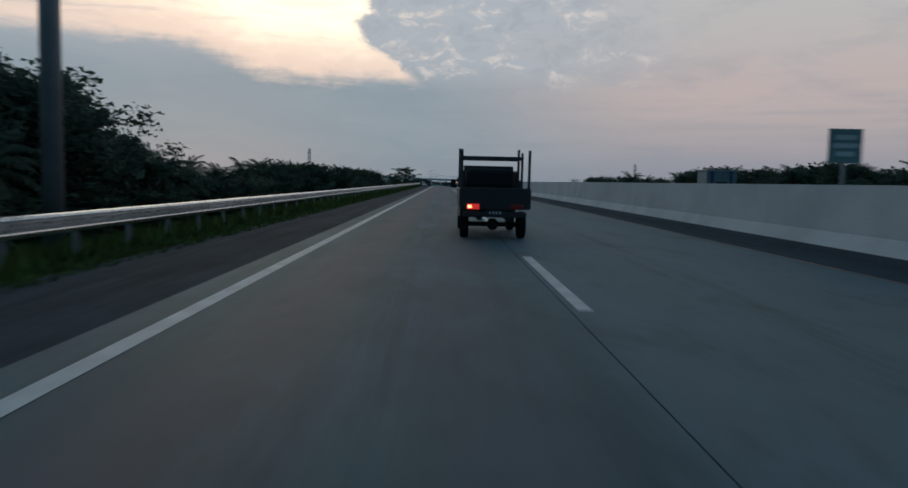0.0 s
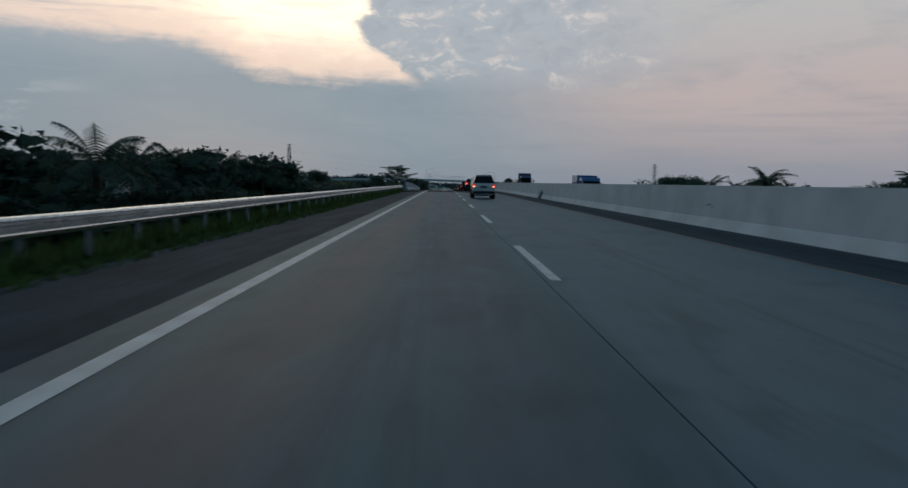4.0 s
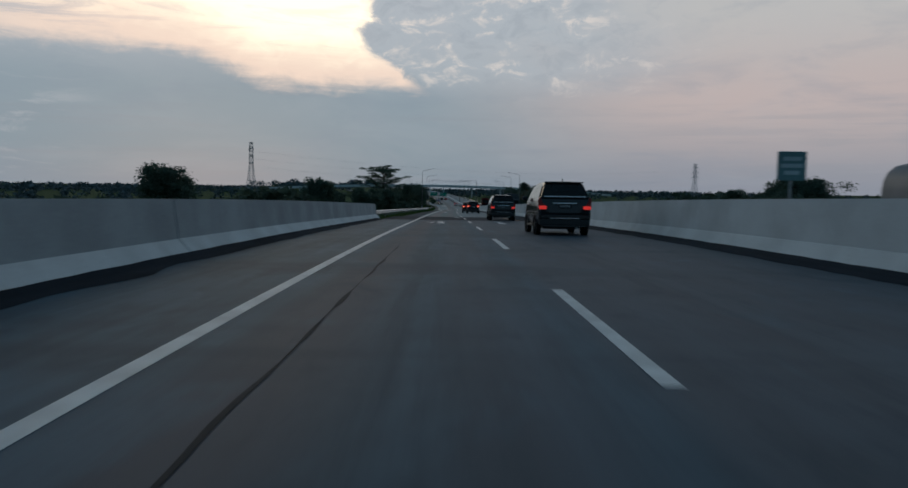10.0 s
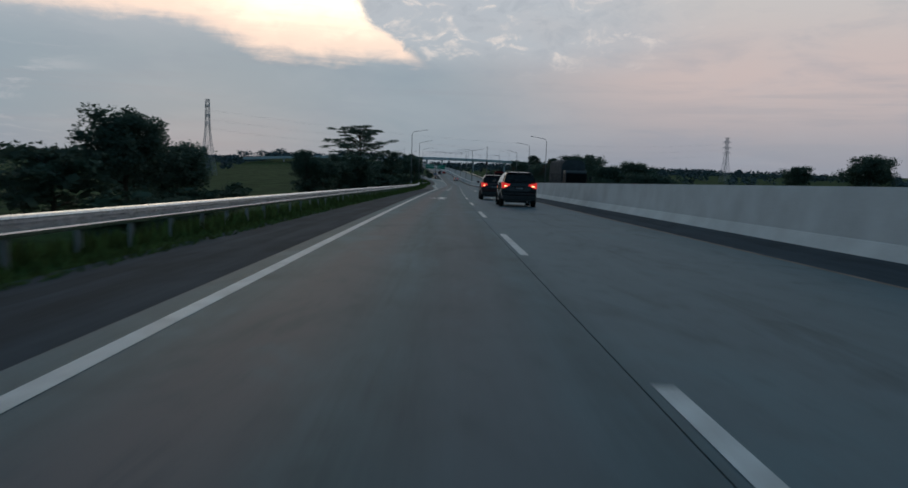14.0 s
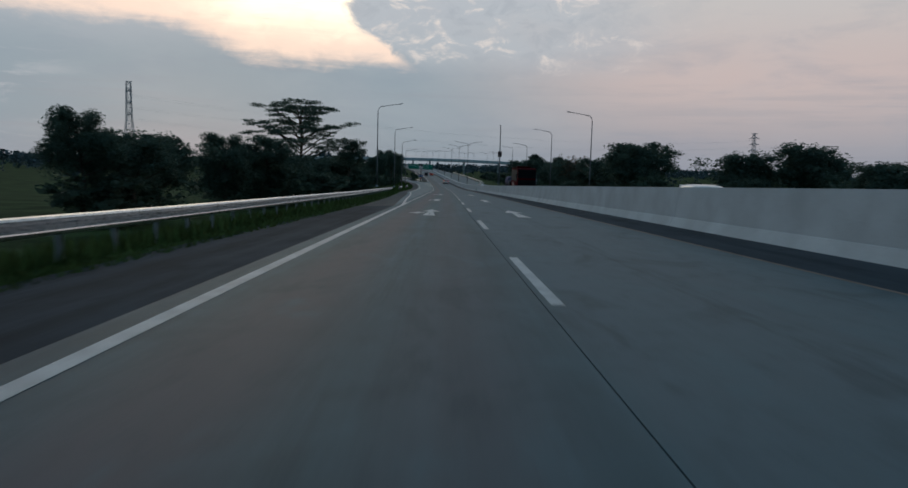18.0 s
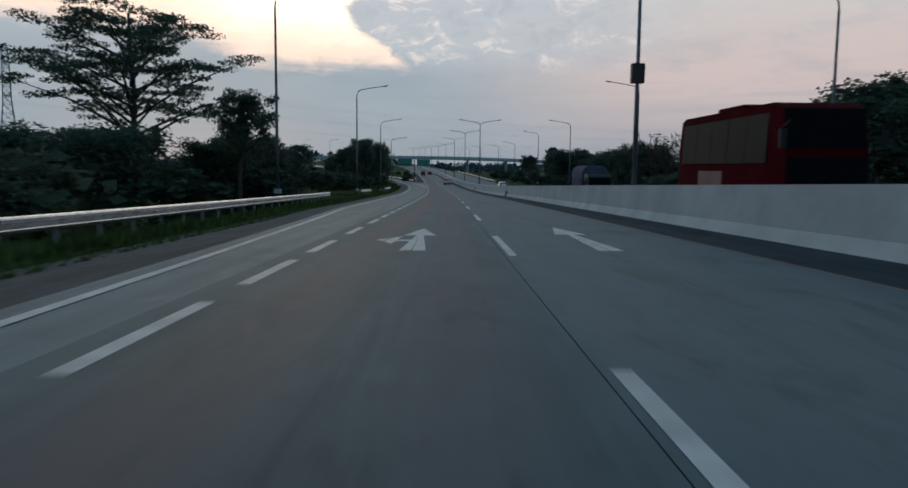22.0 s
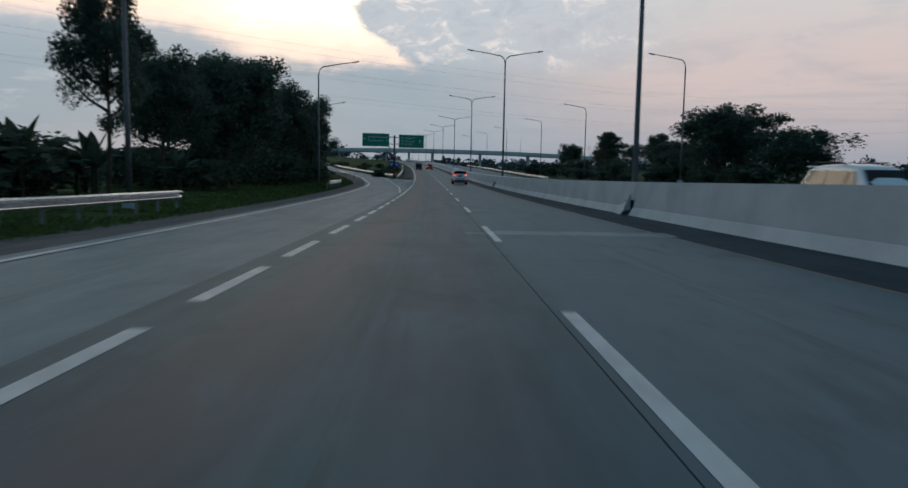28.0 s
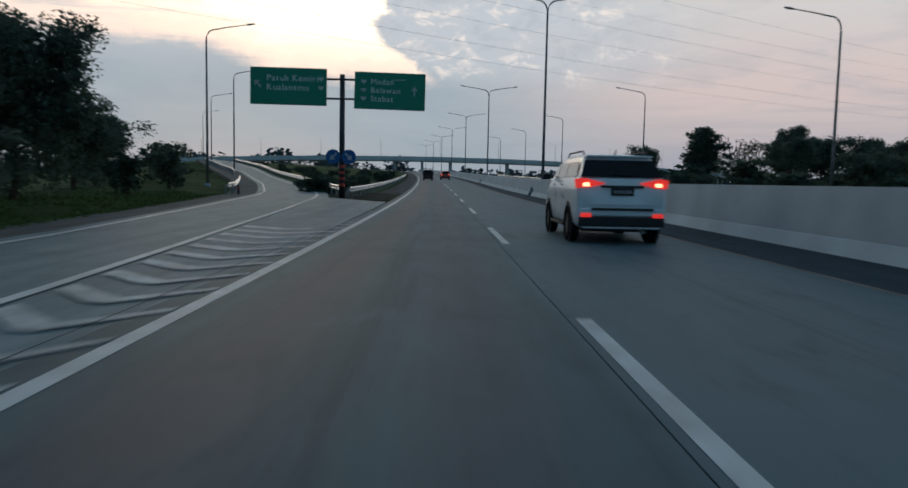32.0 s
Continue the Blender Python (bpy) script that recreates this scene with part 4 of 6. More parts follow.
def banana(name, label, seed, height=3.0):
    rng = np.random.default_rng(seed)
    ob = thing(name, Matrix.Translation((0, -800, -200)), label, "banana plant", "banana plants beside the motorway")
    bm = B()
    tube(bm, [(0, 0, -0.4), (0, 0, height * 0.6)], [0.14, 0.09], 8)
    part("stem", bm, FROND, ob)
    for i in range(8):
        a, up = i * 2.4, rng.uniform(0.5, 1.35)
        d = Vector((math.cos(a) * math.cos(up), math.sin(a) * math.cos(up), math.sin(up)))
        side = Vector((-math.sin(a), math.cos(a), 0))
        p = Vector((0, 0, height * 0.58))
        bm = B()
        rows = []
        for k in range(8):
            wd = 0.34 * math.sin(math.pi * min(1, 0.08 + k / 7.6)) + 0.02
            rows.append([bm.verts.new(p - side * wd - Vector((0, 0, wd * 0.4))), bm.verts.new(p), bm.verts.new(p + side * wd - Vector((0, 0, wd * 0.4)))])
            p = p + d * 0.27
            d = (d + Vector((0, 0, -0.16))).normalized()
        for ra, rb in zip(rows, rows[1:]):
            bm.faces.new((ra[0], ra[1], rb[1], rb[0]))
            bm.faces.new((ra[1], ra[2], rb[2], rb[1]))
        part("leaf", bm, FROND, ob)
    return ob


def bare(name, label, seed, height=9.0):
    """A nearly leafless tree: fine forked branches and a few dry leaves."""
    rng = np.random.default_rng(seed)
    ob = thing(name, Matrix.Translation((0, -800, -200)), label, "tree", "trees beside the motorway")
    bm, ends = limbs(rng, height, 0.3, 3.2, 18, 0.05, 0.12)
    spots = []
    for e in ends:
        for _ in range(4):
            o = Vector(rng.normal(size=3) * 0.8) + Vector((0, 0, 0.7))
            tube(bm, [e, e + o * 0.5 + Vector((0, 0, 0.08)), e + o], [0.035, 0.025, 0.012], 4, False)
            spots.append((e.x + o.x, e.y + o.y, e.z + o.z, 0.35, 0.25))
    part("trunk", bm, BARK, ob)
    v, f = [], []
    leaf_cloud(rng, spots, 0.2, 9, v, f, plain=True)
    crown_part("crown", ob, v, f, mat("dry_brown_leaves", (0.13, 0.095, 0.06), 0.8, vary=0.2, spread=0.25, bump=0, thin=0.3))
    return ob


KINDS = {
    "round": broadleaf("broadleaf_tree", "dark dense broadleaf tree with rounded crown", 1, 9, 0.22, 3.9, 16, 150, 0.27, skirt=16, core=12),
    "tall": broadleaf("broadleaf_tree", "tall dark broadleaf tree with ragged crown", 2, 11, 0.2, 4.0, 20, 150, 0.28, skirt=12, core=10),
    "airy": broadleaf("broadleaf_tree", "slender airy tree with clumps of foliage on thin limbs", 3, 10, 0.36, 2.8, 13, 190, 0.20, LEAF, 0.95, core=5),
    "grove": broadleaf("broadleaf_tree", "tall leafy tree with bare lower trunk in a roadside grove", 12, 11, 0.22, 3.9, 20, 330, 0.21, clump=1.35, core=12, skirt=6),
    "gappy": broadleaf("broadleaf_tree", "tall tree with heavy dark clumps and open gaps", 21, 11, 0.30, 4.2, 15, 420, 0.20, clump=1.3, core=9),
    "dome": broadleaf("broadleaf_tree", "broad dark tree with a dense domed crown", 22, 9, 0.15, 4.3, 22, 320, 0.22, clump=1.35, skirt=22, core=16),
    "bush": broadleaf("shrub", "dark green roadside shrub", 4, 3.4, 0.1, 1.7, 9, 40, 0.25, WOODS, 0.9, "shrubs beside the motorway", 8, 7),
    "bush2": broadleaf("shrub", "olive green roadside shrub", 5, 4.2, 0.1, 1.6, 10, 40, 0.25, LEAF2, 0.9, "shrubs beside the motorway", 8, 7),
    "bare": bare("bare_tree", "thin half-bare tree with dry brown leaves", 14),
    "umbrella": umbrella("albizia_tree", "tall spreading tree with flat tiers of foliage", 6),
    "column": broadleaf("broadleaf_tree", "narrow upright dark tree", 8, 10, 0.08, 1.4, 18, 100, 0.27, LEAF, 1.0, skirt=8, core=10),
    "palm": palm("palm", "oil palm with long drooping fronds", 7),
    "palm2": palm("palm", "slender coconut palm with a small head of fronds", 9, 7.5, 15, 2.6),
    "banana": banana("banana_plant", "banana plant with broad torn leaves", 10),
}
HIGH = {}
for _k, _o in KINDS.items():
    _zs = sorted(v.co.z for c in _o.children for v in c.data.vertices)
    HIGH[_k] = _zs[int(len(_zs) * 0.998)]
_used = set()
_turn = random.Random(5)


def grow(kind, s, x, top, squash=1.0):
    """A plant whose top stands that high over the road."""
    z = land(s, x)
    k = max(0.25, (top - z) / HIGH[kind])
    m = place(s, x, z - 0.05, _turn.uniform(0, 360)) @ Matrix.Diagonal((k * squash, k * squash, k, 1))
    if kind in _used:
        k0 = KINDS[kind].scale
        return copy_thing(KINDS[kind], m @ Matrix.Diagonal((1 / k0.x, 1 / k0.y, 1 / k0.z, 1)))
    _used.add(kind)
    KINDS[kind].matrix_basis = m
    return KINDS[kind]


for row in (
    # left of the road, in the order of the drive
    ("tall", 28, -14.2, 5.3, 1.3), ("round", 32.5, -15.2, 5.0, 1.0), ("round", 38.5, -15, 3.5, 1.1), ("tall", 22, -14.5, 5.2, 1.3),  ("palm2", 150, -24, 3.9), ("palm2", 161, -30, 4.2), ("palm2", 172, -27, 3.4), ("airy", 178, -31, 3.3),
    ("round", 271, -31, 5.5, 1.15), ("bush2", 277, -20, 3.4, 1.3), ("bush2", 283, -24, 2.8, 1.2), ("tall", 302, -18.5, 5.3, 1.0), ("round", 307, -17, 3.4, 1.2), ("bush2", 298, -21, 2.8, 1.4), ("round", 312, -22, 3.6, 1.1), ("airy", 196, -24, 3.4, 1.3), ("airy", 214, -40, 4.0, 1.5),
    ("gappy", 372.4, -21.2, 5.5, 0.8), ("airy", 375, -18.9, 3.9, 1.3), ("bush2", 373, -20.5, 1.4, 1.6), ("bush", 377, -21, 1.2, 1.6), ("airy", 378, -23, 4.6, 1.0),
    ("round", 386.1, -21.6, 5.0, 1.15), ("gappy", 401.2, -20.6, 5.9, 0.85), ("round", 402, -21, 2.8, 1.3), ("airy", 408.1, -18.5, 6.3, 1.3), ("round", 409, -19, 3.4, 1.3), ("round", 417, -19, 4.0, 1.3), ("airy", 461.5, -15.6, 9.4, 0.75), ("round", 426, -20, 4.8, 1.3),
    ("umbrella", 460.5, -24.5, 16.2, 0.85), ("tall", 452, -22, 5.6, 1.4), ("round", 445, -20, 4.8, 1.3), ("tall", 466, -19, 5.4, 1.3), ("round", 437, -21, 4.4, 1.2),
    ("dome", 478, -19, 6.5, 1.1), ("dome", 484, -21.5, 6.7, 1.0), ("dome", 496, -22.5, 6.4, 1.0), ("round", 501, -20.5, 5.4, 1.2), ("gappy", 488.4, -20.4, 7.0, 1.0), ("dome", 510.2, -22.6, 6.6, 1.0), ("airy", 506, -20, 7.2, 1.3), ("round", 517, -23, 4.8, 1.2), ("round", 528, -23, 4.2, 1.2),
    ("gappy", 546.3, -12.7, 9.9, 0.48), ("grove", 563, -16.2, 9.6, 0.8), ("dome", 572.1, -14.6, 10.6, 0.85), ("gappy", 582, -16.5, 11.8, 0.8), ("grove", 596.8, -14.4, 11.4, 0.8), ("grove", 604, -12.6, 10.4, 0.7), ("grove", 612, -15, 10.2, 0.75), ("grove", 592, -19, 9.4, 0.95), ("gappy", 577, -20.5, 9.0, 0.9), ("round", 600, -22, 5.0, 1.2), ("dome", 623, -16.4, 8.2, 0.8), ("round", 616, -20, 6.0, 1.1), ("bush2", 592, -24, 2.4, 1.4), ("bush", 601, -13.5, 2.6, 1.5), ("bush", 606, -13, 2.4, 1.5), ("bush2", 613, -13, 2.8, 1.4),
    ("banana", 532, -13.5, 3.3), ("banana", 536, -15, 3.8), ("banana", 529, -15.5, 3.0), ("banana", 540, -15, 3.4), ("banana", 548, -14, 3.0), ("banana", 556, -12.8, 2.8), ("banana", 546, -16.5, 3.9), ("banana", 551, -15.5, 3.6), ("bush2", 549, -18.5, 3.4, 1.6), ("round", 543, -20, 3.8, 1.3),
    ("round", 640, -22, 6.0, 1.1), ("round", 652, -26, 6.2, 1.1), ("bush2", 645, -17.5, 3.2), ("bush2", 662, -24, 4.2), ("round", 668, -33, 6.5, 1.2), ("bush", 634, -16, 2.5), ("round", 628, -21, 7.0, 1.2),
    # right of the oncoming lanes
    ("round", 394, 37, 6.0, 1.2), ("round", 398, 32.5, 5.3, 1.2), ("airy", 449, 35, 9.2, 1.6), ("tall", 458, 38, 9.6, 1.3), ("round", 446, 33, 7.0, 1.2), ("airy", 475, 38, 7.4, 1.5), ("gappy", 485, 35.6, 7.8, 1.2), ("round", 486, 37, 3.8, 1.4), ("bare", 506, 35.4, 9.6, 1.2), ("dome", 517, 36, 8.4, 1.0), ("dome", 524, 35, 7.8, 0.9), ("round", 532, 33, 8.0, 1.0),
    ("dome", 604.6, 39.9, 10.3, 1.2), ("round", 594, 43.5, 7.4, 1.2), ("column", 769, 69, 13.4, 1.3), ("bare", 690, 45, 7.2, 1.0), ("gappy", 741, 79, 12.2, 0.9), ("round", 728, 77, 9.5, 1.1), ("round", 750, 82, 10.5, 1.1), ("round", 715, 78, 9.0, 1.0), ("tall", 790, 62, 9.5), ("airy", 700, 56, 8.0, 1.2), ("round", 680, 62, 7.0), ("bush2", 650, 38, 4.2, 1.3), ("bush2", 670, 36, 4.0, 1.3),
    ("round", 514, 150, 15, 1.2), ("round", 557, 146, 11.5, 1.2), ("round", 383, 97, 10.5, 1.4), ("round", 430, 120, 11, 1.3),
):
    grow(*row)
_r = random.Random(11)
for _i in range(64):
    grow(_r.choice(("bush", "bush2", "bush")), _r.uniform(4, 136), -_r.uniform(9.5, 14), _r.uniform(0.3, 1.4), 1.3)
for _i in range(84):
    _s = _r.uniform(8, 138)
    grow(_r.choice(("palm", "palm", "palm", "palm", "bush")), _s, -_r.uniform(9.5, 16), _r.uniform(2.1, 3.1) - (0.6 if _s < 55 else 0.0))
for _i in range(26):
    grow(_r.choice(("bush", "bush2", "bush")), _r.uniform(4, 176), -_r.uniform(10, 18), _r.uniform(-0.2, 0.9), 1.2)
for _i in range(50):
    grow(_r.choice(("bush", "bush2", "bush")), _r.uniform(150, 250), -_r.uniform(11, 36), _r.uniform(-0.6, 1.4), 1.4)
for _i in range(9):
    grow("palm", _r.uniform(166, 218), -_r.uniform(23, 36), _r.uniform(2.4, 3.8))
for _i in range(44):
    grow(_r.choice(("palm", "palm", "bush")), _r.uniform(58, 142), _r.uniform(42, 52), _r.uniform(3.2, 4.5), 1.25)
for _i in range(26):
    grow(_r.choice(("bush", "bush2", "bush")), _r.uniform(238, 335), -_r.uniform(9, 26), _r.uniform(-1.0, 0.7), 1.3)
for _i in range(22):
    grow(_r.choice(("bush", "bush2", "bush")), _r.uniform(404, 530), -_r.uniform(14, 24), _r.uniform(1.6, 3.6), 1.4)
for _i in range(46):
    grow(_r.choice(("bush", "bush2", "bush", "bush2", "banana")), _r.uniform(530, 622), -_r.uniform(13.5, 25), _r.uniform(1.4, 3.6), 1.5)
for _i in range(48):
    grow(_r.choice(("bush", "bush", "bush2", "round")), _r.uniform(370, 720), _r.uniform(30, 40), _r.uniform(1.6, 3.6), 1.4)
for _i in range(60):
    grow(_r.choice(("palm", "palm", "palm2", "bush", "round")), _r.uniform(10, 330), _r.uniform(38, 70), _r.uniform(2.4, 4.8), 1.2)
for _i in range(16):
    grow("bush", _r.uniform(642, 740), -_r.uniform(4.2, 6.5) - max(0, 0.0), _r.uniform(0.9, 1.7), 1.2)

for _i in range(34):
    _s = _r.uniform(648, 730)
    grow(_r.choice(("bush", "bush2", "bush")), _s, -3.8 + (blend(_s, INNER) + 5.6) * _r.uniform(0.1, 0.95), _r.uniform(0.35, 0.95) + blend(_s, RISE) * 0.6, 1.6)

# far woods on the plain, too many to count
_rng = np.random.default_rng(3)
_spots = []
for _i in range(900):
    _s = _rng.uniform(-50, 1500)
    _x = _rng.choice((-1, 1)) * _rng.uniform(110, 700)
    if abs(_x) < 160 and _rng.random() < 0.5:
        continue
    _p = R(_s, _x, land(_s, _x))
    _hh = _rng.uniform(4, 10)
    for _k in range(3):
        _spots.append((_p.x + _rng.normal() * 2.5, _p.y + _rng.normal() * 2.5, _p.z + _hh * (0.25 + 0.27 * _k), 4.2 - _k * 0.8, 2.4))
for _i in range(420):
    _s = _rng.uniform(1010, 1700)
    _x = _rng.uniform(-500, 500)
    _p = R(_s, _x, land(_s, _x))
    _spots.append((_p.x, _p.y, _p.z + 4.5, 8, 5.5))
_v, _f = [], []
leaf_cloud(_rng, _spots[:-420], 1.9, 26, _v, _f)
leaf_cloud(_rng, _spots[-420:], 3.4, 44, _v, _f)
tagged(new("far_woods", mesh_of("far_woods", _v, _f, FAR)), "dark woods on the plain, haze tinted into their leaves", "woods", kind="stuff")

# grass of the verge
_rng = np.random.default_rng(4)
_v, _f = [], []
for _i in range(140000):
    _s = _rng.uniform(-5, 640)
    if 178 < _s < 239:
        continue
    _e = blend(_s, VERGE)
    _x = _e + 0.2 - abs(_rng.normal()) * (1.2 if _s < 460 else 3.5)
    _z = land(_s, _x) if _x < _e else -0.13
    _p = R(_s, _x, _z - 0.02)
    _h = _rng.uniform(0.06, 0.16)
    if _i > 90000 and _s < 460:
        # taller tufts under the guard rail
        _x = _e - 0.9 - abs(_rng.normal()) * 0.8
        _z = land(_s, _x)
        _p = R(_s, _x, _z - 0.02)
        _h = _rng.uniform(0.18, 0.46)
    _a = _rng.uniform(0, 6.28)
    _d = Vector((math.cos(_a), math.sin(_a), 0))
    _l = Vector((_rng.normal() * 0.06, _rng.normal() * 0.06, _h))
    _k = len(_v)
    _v += [_p - _d * 0.06, _p + _d * 0.06, _p + _l]
    _f.append((_k, _k + 1, _k + 2))
tagged(new("verge_grass", mesh_of("verge_grass", _v, _f, BLADE)), "uncut green grass along the verge", "grass", kind="stuff")

# ---------- vehicles ----------
TYRE = mat("tyre_rubber", (0.018, 0.018, 0.019), 0.85, vary=0.2)
RIM = mat("alloy_rim", (0.42, 0.43, 0.44), 0.35, metal=0.8)
TINT = mat("tinted_glass", (0.012, 0.014, 0.017), 0.08, vary=0.1, bump=0)
SMOKE = mat("smoked_glass", (0.010, 0.011, 0.013), 0.7, vary=0.1, bump=0)
TRIM = mat("black_plastic_trim", (0.02, 0.02, 0.021), 0.6)
CHROME = mat("chrome_strip", (0.75, 0.76, 0.78), 0.15, metal=1.0, vary=0.05, bump=0)
BRAKE = mat("lit_brake_light", (0.80, 0.04, 0.03), 0.3, emit=0.55, vary=0.1, bump=0)
BRAKEC = mat("lit_brake_core", (1.0, 0.36, 0.16), 0.3, emit=3.2, vary=0.1, bump=0)
TAILOFF = mat("red_tail_lens", (0.22, 0.012, 0.012), 0.2, bump=0)
HEAD = mat("lit_headlight", (0.9, 0.93, 1.0), 0.2, emit=2.5, vary=0.05, bump=0)
PLATE = mat("dark_plate", (0.02, 0.02, 0.022), 0.4)
PLATEBAR = mat("plate_bar", (0.45, 0.46, 0.46), 0.5)


def wheel(parent, x, y, r, width):
    bm = B()
    n = 22
    prof = [(0.62 * r, -0.5), (0.93 * r, -0.5), (r, -0.32), (r, 0.32), (0.93 * r, 0.5), (0.62 * r, 0.5)]
    rings = [[bm.verts.new((b * width, math.cos(k * math.tau / n) * a, math.sin(k * math.tau / n) * a)) for a, b in prof] for k in range(n)]
    for k in range(n):
        for j in range(len(prof)):
            bm.faces.new((rings[k][j], rings[k][(j + 1) % 6], rings[(k + 1) % n][(j + 1) % 6], rings[(k + 1) % n][j]))
    w0 = thing("wheel", pose(x, y, r), "", "")
    w0.parent = parent
    part("tyre", bm, TYRE, w0, smooth=True)
    bm = B()
    sg = 1 if x > 0 else -1
    bmesh.ops.create_cone(bm, cap_ends=True, segments=20, radius1=0.60 * r, radius2=0.60 * r, depth=width * 0.5, matrix=Matrix.Rotation(radians(90), 4, "Y"))
    for k in range(5):
        m = Matrix.Rotation(k * math.tau / 5, 4, "X")
        box(bm, 0, 0, 0, 0.02, 0.07, 0.02, m)
        bmesh.ops.create_cube(bm, size=1, matrix=m @ Matrix.Translation((sg * width * 0.28, 0, 0.32 * r)) @ Matrix.Diagonal((0.04, 0.085, 0.58 * r, 1)))
    part("rim", bm, RIM, w0)
    return w0


def shell(profile, hw, belt, tumble, low=0.0):
    """A body drawn from its side outline, narrowing above the belt line."""
    bm = B()
    f = bm.faces.new([bm.verts.new((1, y, z)) for y, z in profile])
    bmesh.ops.triangulate(bm, faces=[f])
    ext = bmesh.ops.extrude_face_region(bm, geom=bm.faces[:])
    bmesh.ops.translate(bm, vec=(-2, 0, 0), verts=[v for v in ext["geom"] if isinstance(v, bmesh.types.BMVert)])
    for z in (belt, belt - 0.28, 0.48):
        bmesh.ops.bisect_plane(bm, geom=bm.verts[:] + bm.edges[:] + bm.faces[:], plane_co=(0, 0, z), plane_no=(0, 0, 1))
    y0, y1 = min(y for y, z in profile), max(y for y, z in profile)
    for v in bm.verts:
        wd = hw - (max(0, v.co.z - belt) * tumble) - (0.035 if abs(v.co.z - belt) < 0.01 else 0) - (0.03 if v.co.z < 0.4 else 0)
        nose = 1 - 0.10 * max(0.0, (v.co.y - (y1 - 0.8)) / 0.8) ** 2 - 0.05 * max(0.0, (y0 + 0.4 - v.co.y) / 0.4) ** 2
        v.co.x = math.copysign(wd * nose, v.co.x)
    bmesh.ops.remove_doubles(bm, verts=bm.verts[:], dist=0.0005)
    bmesh.ops.recalc_face_normals(bm, faces=bm.faces[:])
    return bm


def pane(pts, x_of, sg, off=0.007):
    bm = B()
    f = bm.faces.new([bm.verts.new((sg * (x_of(z) + off), y, z)) for y, z in pts])
    bmesh.ops.recalc_face_normals(bm, faces=[f])
    bmesh.ops.solidify(bm, geom=[f], thickness=0.006)
    return bm


def cross_pane(y0, z0, y1, z1, w0, w1, off):
    """A pane across the car, from a lower to an upper edge."""
    bm = B()
    f = bm.faces.new([bm.verts.new(p) for p in ((-w0, y0 + off, z0), (w0, y0 + off, z0), (w1, y1 + off, z1), (-w1, y1 + off, z1))])
    bmesh.ops.solidify(bm, geom=[f], thickness=0.006)
    return bm


def arch(cy, r, start=math.pi, end=0.0, n=9):
    return [(cy + math.cos(start + (end - start) * i / n) * r, max(0.0, math.sin(start + (end - start) * i / n)) * r + 0.30) for i in range(n + 1)]


def car_body(stations, hw, belt, high, tw0, low):
    """A closed body lofted through sections (along, top height, width factor)."""
    bm = B()
    rings = []
    for y, top, wf in stations:
        w = hw * wf
        bl = min(belt, top - 0.03)
        f = max(0.0, (top - belt) / (high - belt))
        tw = w * 0.955 + (tw0 - w * 0.955) * f if f > 0 else w * 0.93
        crown = 0.10 if f > 0.3 else 0.03
        half = [(w * 0.86, low), (w * 0.965, low + 0.09), (w * 1.0, low + 0.34), (w * 0.992, (low + 0.34 + bl) / 2), (w * 0.975, bl - 0.05), (w * 0.955, bl)]
        for q in (0.35, 0.75):
            half.append((w * 0.955 + (tw - w * 0.955) * q, bl + (top - crown - bl) * q))
        half += [(tw, top - crown), (tw - crown * 0.35, top - crown * 0.35), (tw - crown * 1.2, top - crown * 0.05), (tw * 0.45, top + 0.012)]
        ring = [(x, z) for x, z in half] + [(-x, z) for x, z in reversed(half)]
        rings.append([bm.verts.new((x, y, z)) for x, z in ring])
    n = len(rings[0])
    for ra, rb in zip(rings, rings[1:]):
        for k in range(n):
            bm.faces.new((ra[k], ra[(k + 1) % n], rb[(k + 1) % n], rb[k]))
    bm.faces.new(rings[0][::-1])
    bm.faces.new(rings[-1])
    bmesh.ops.recalc_face_normals(bm, faces=bm.faces[:])
    return bm


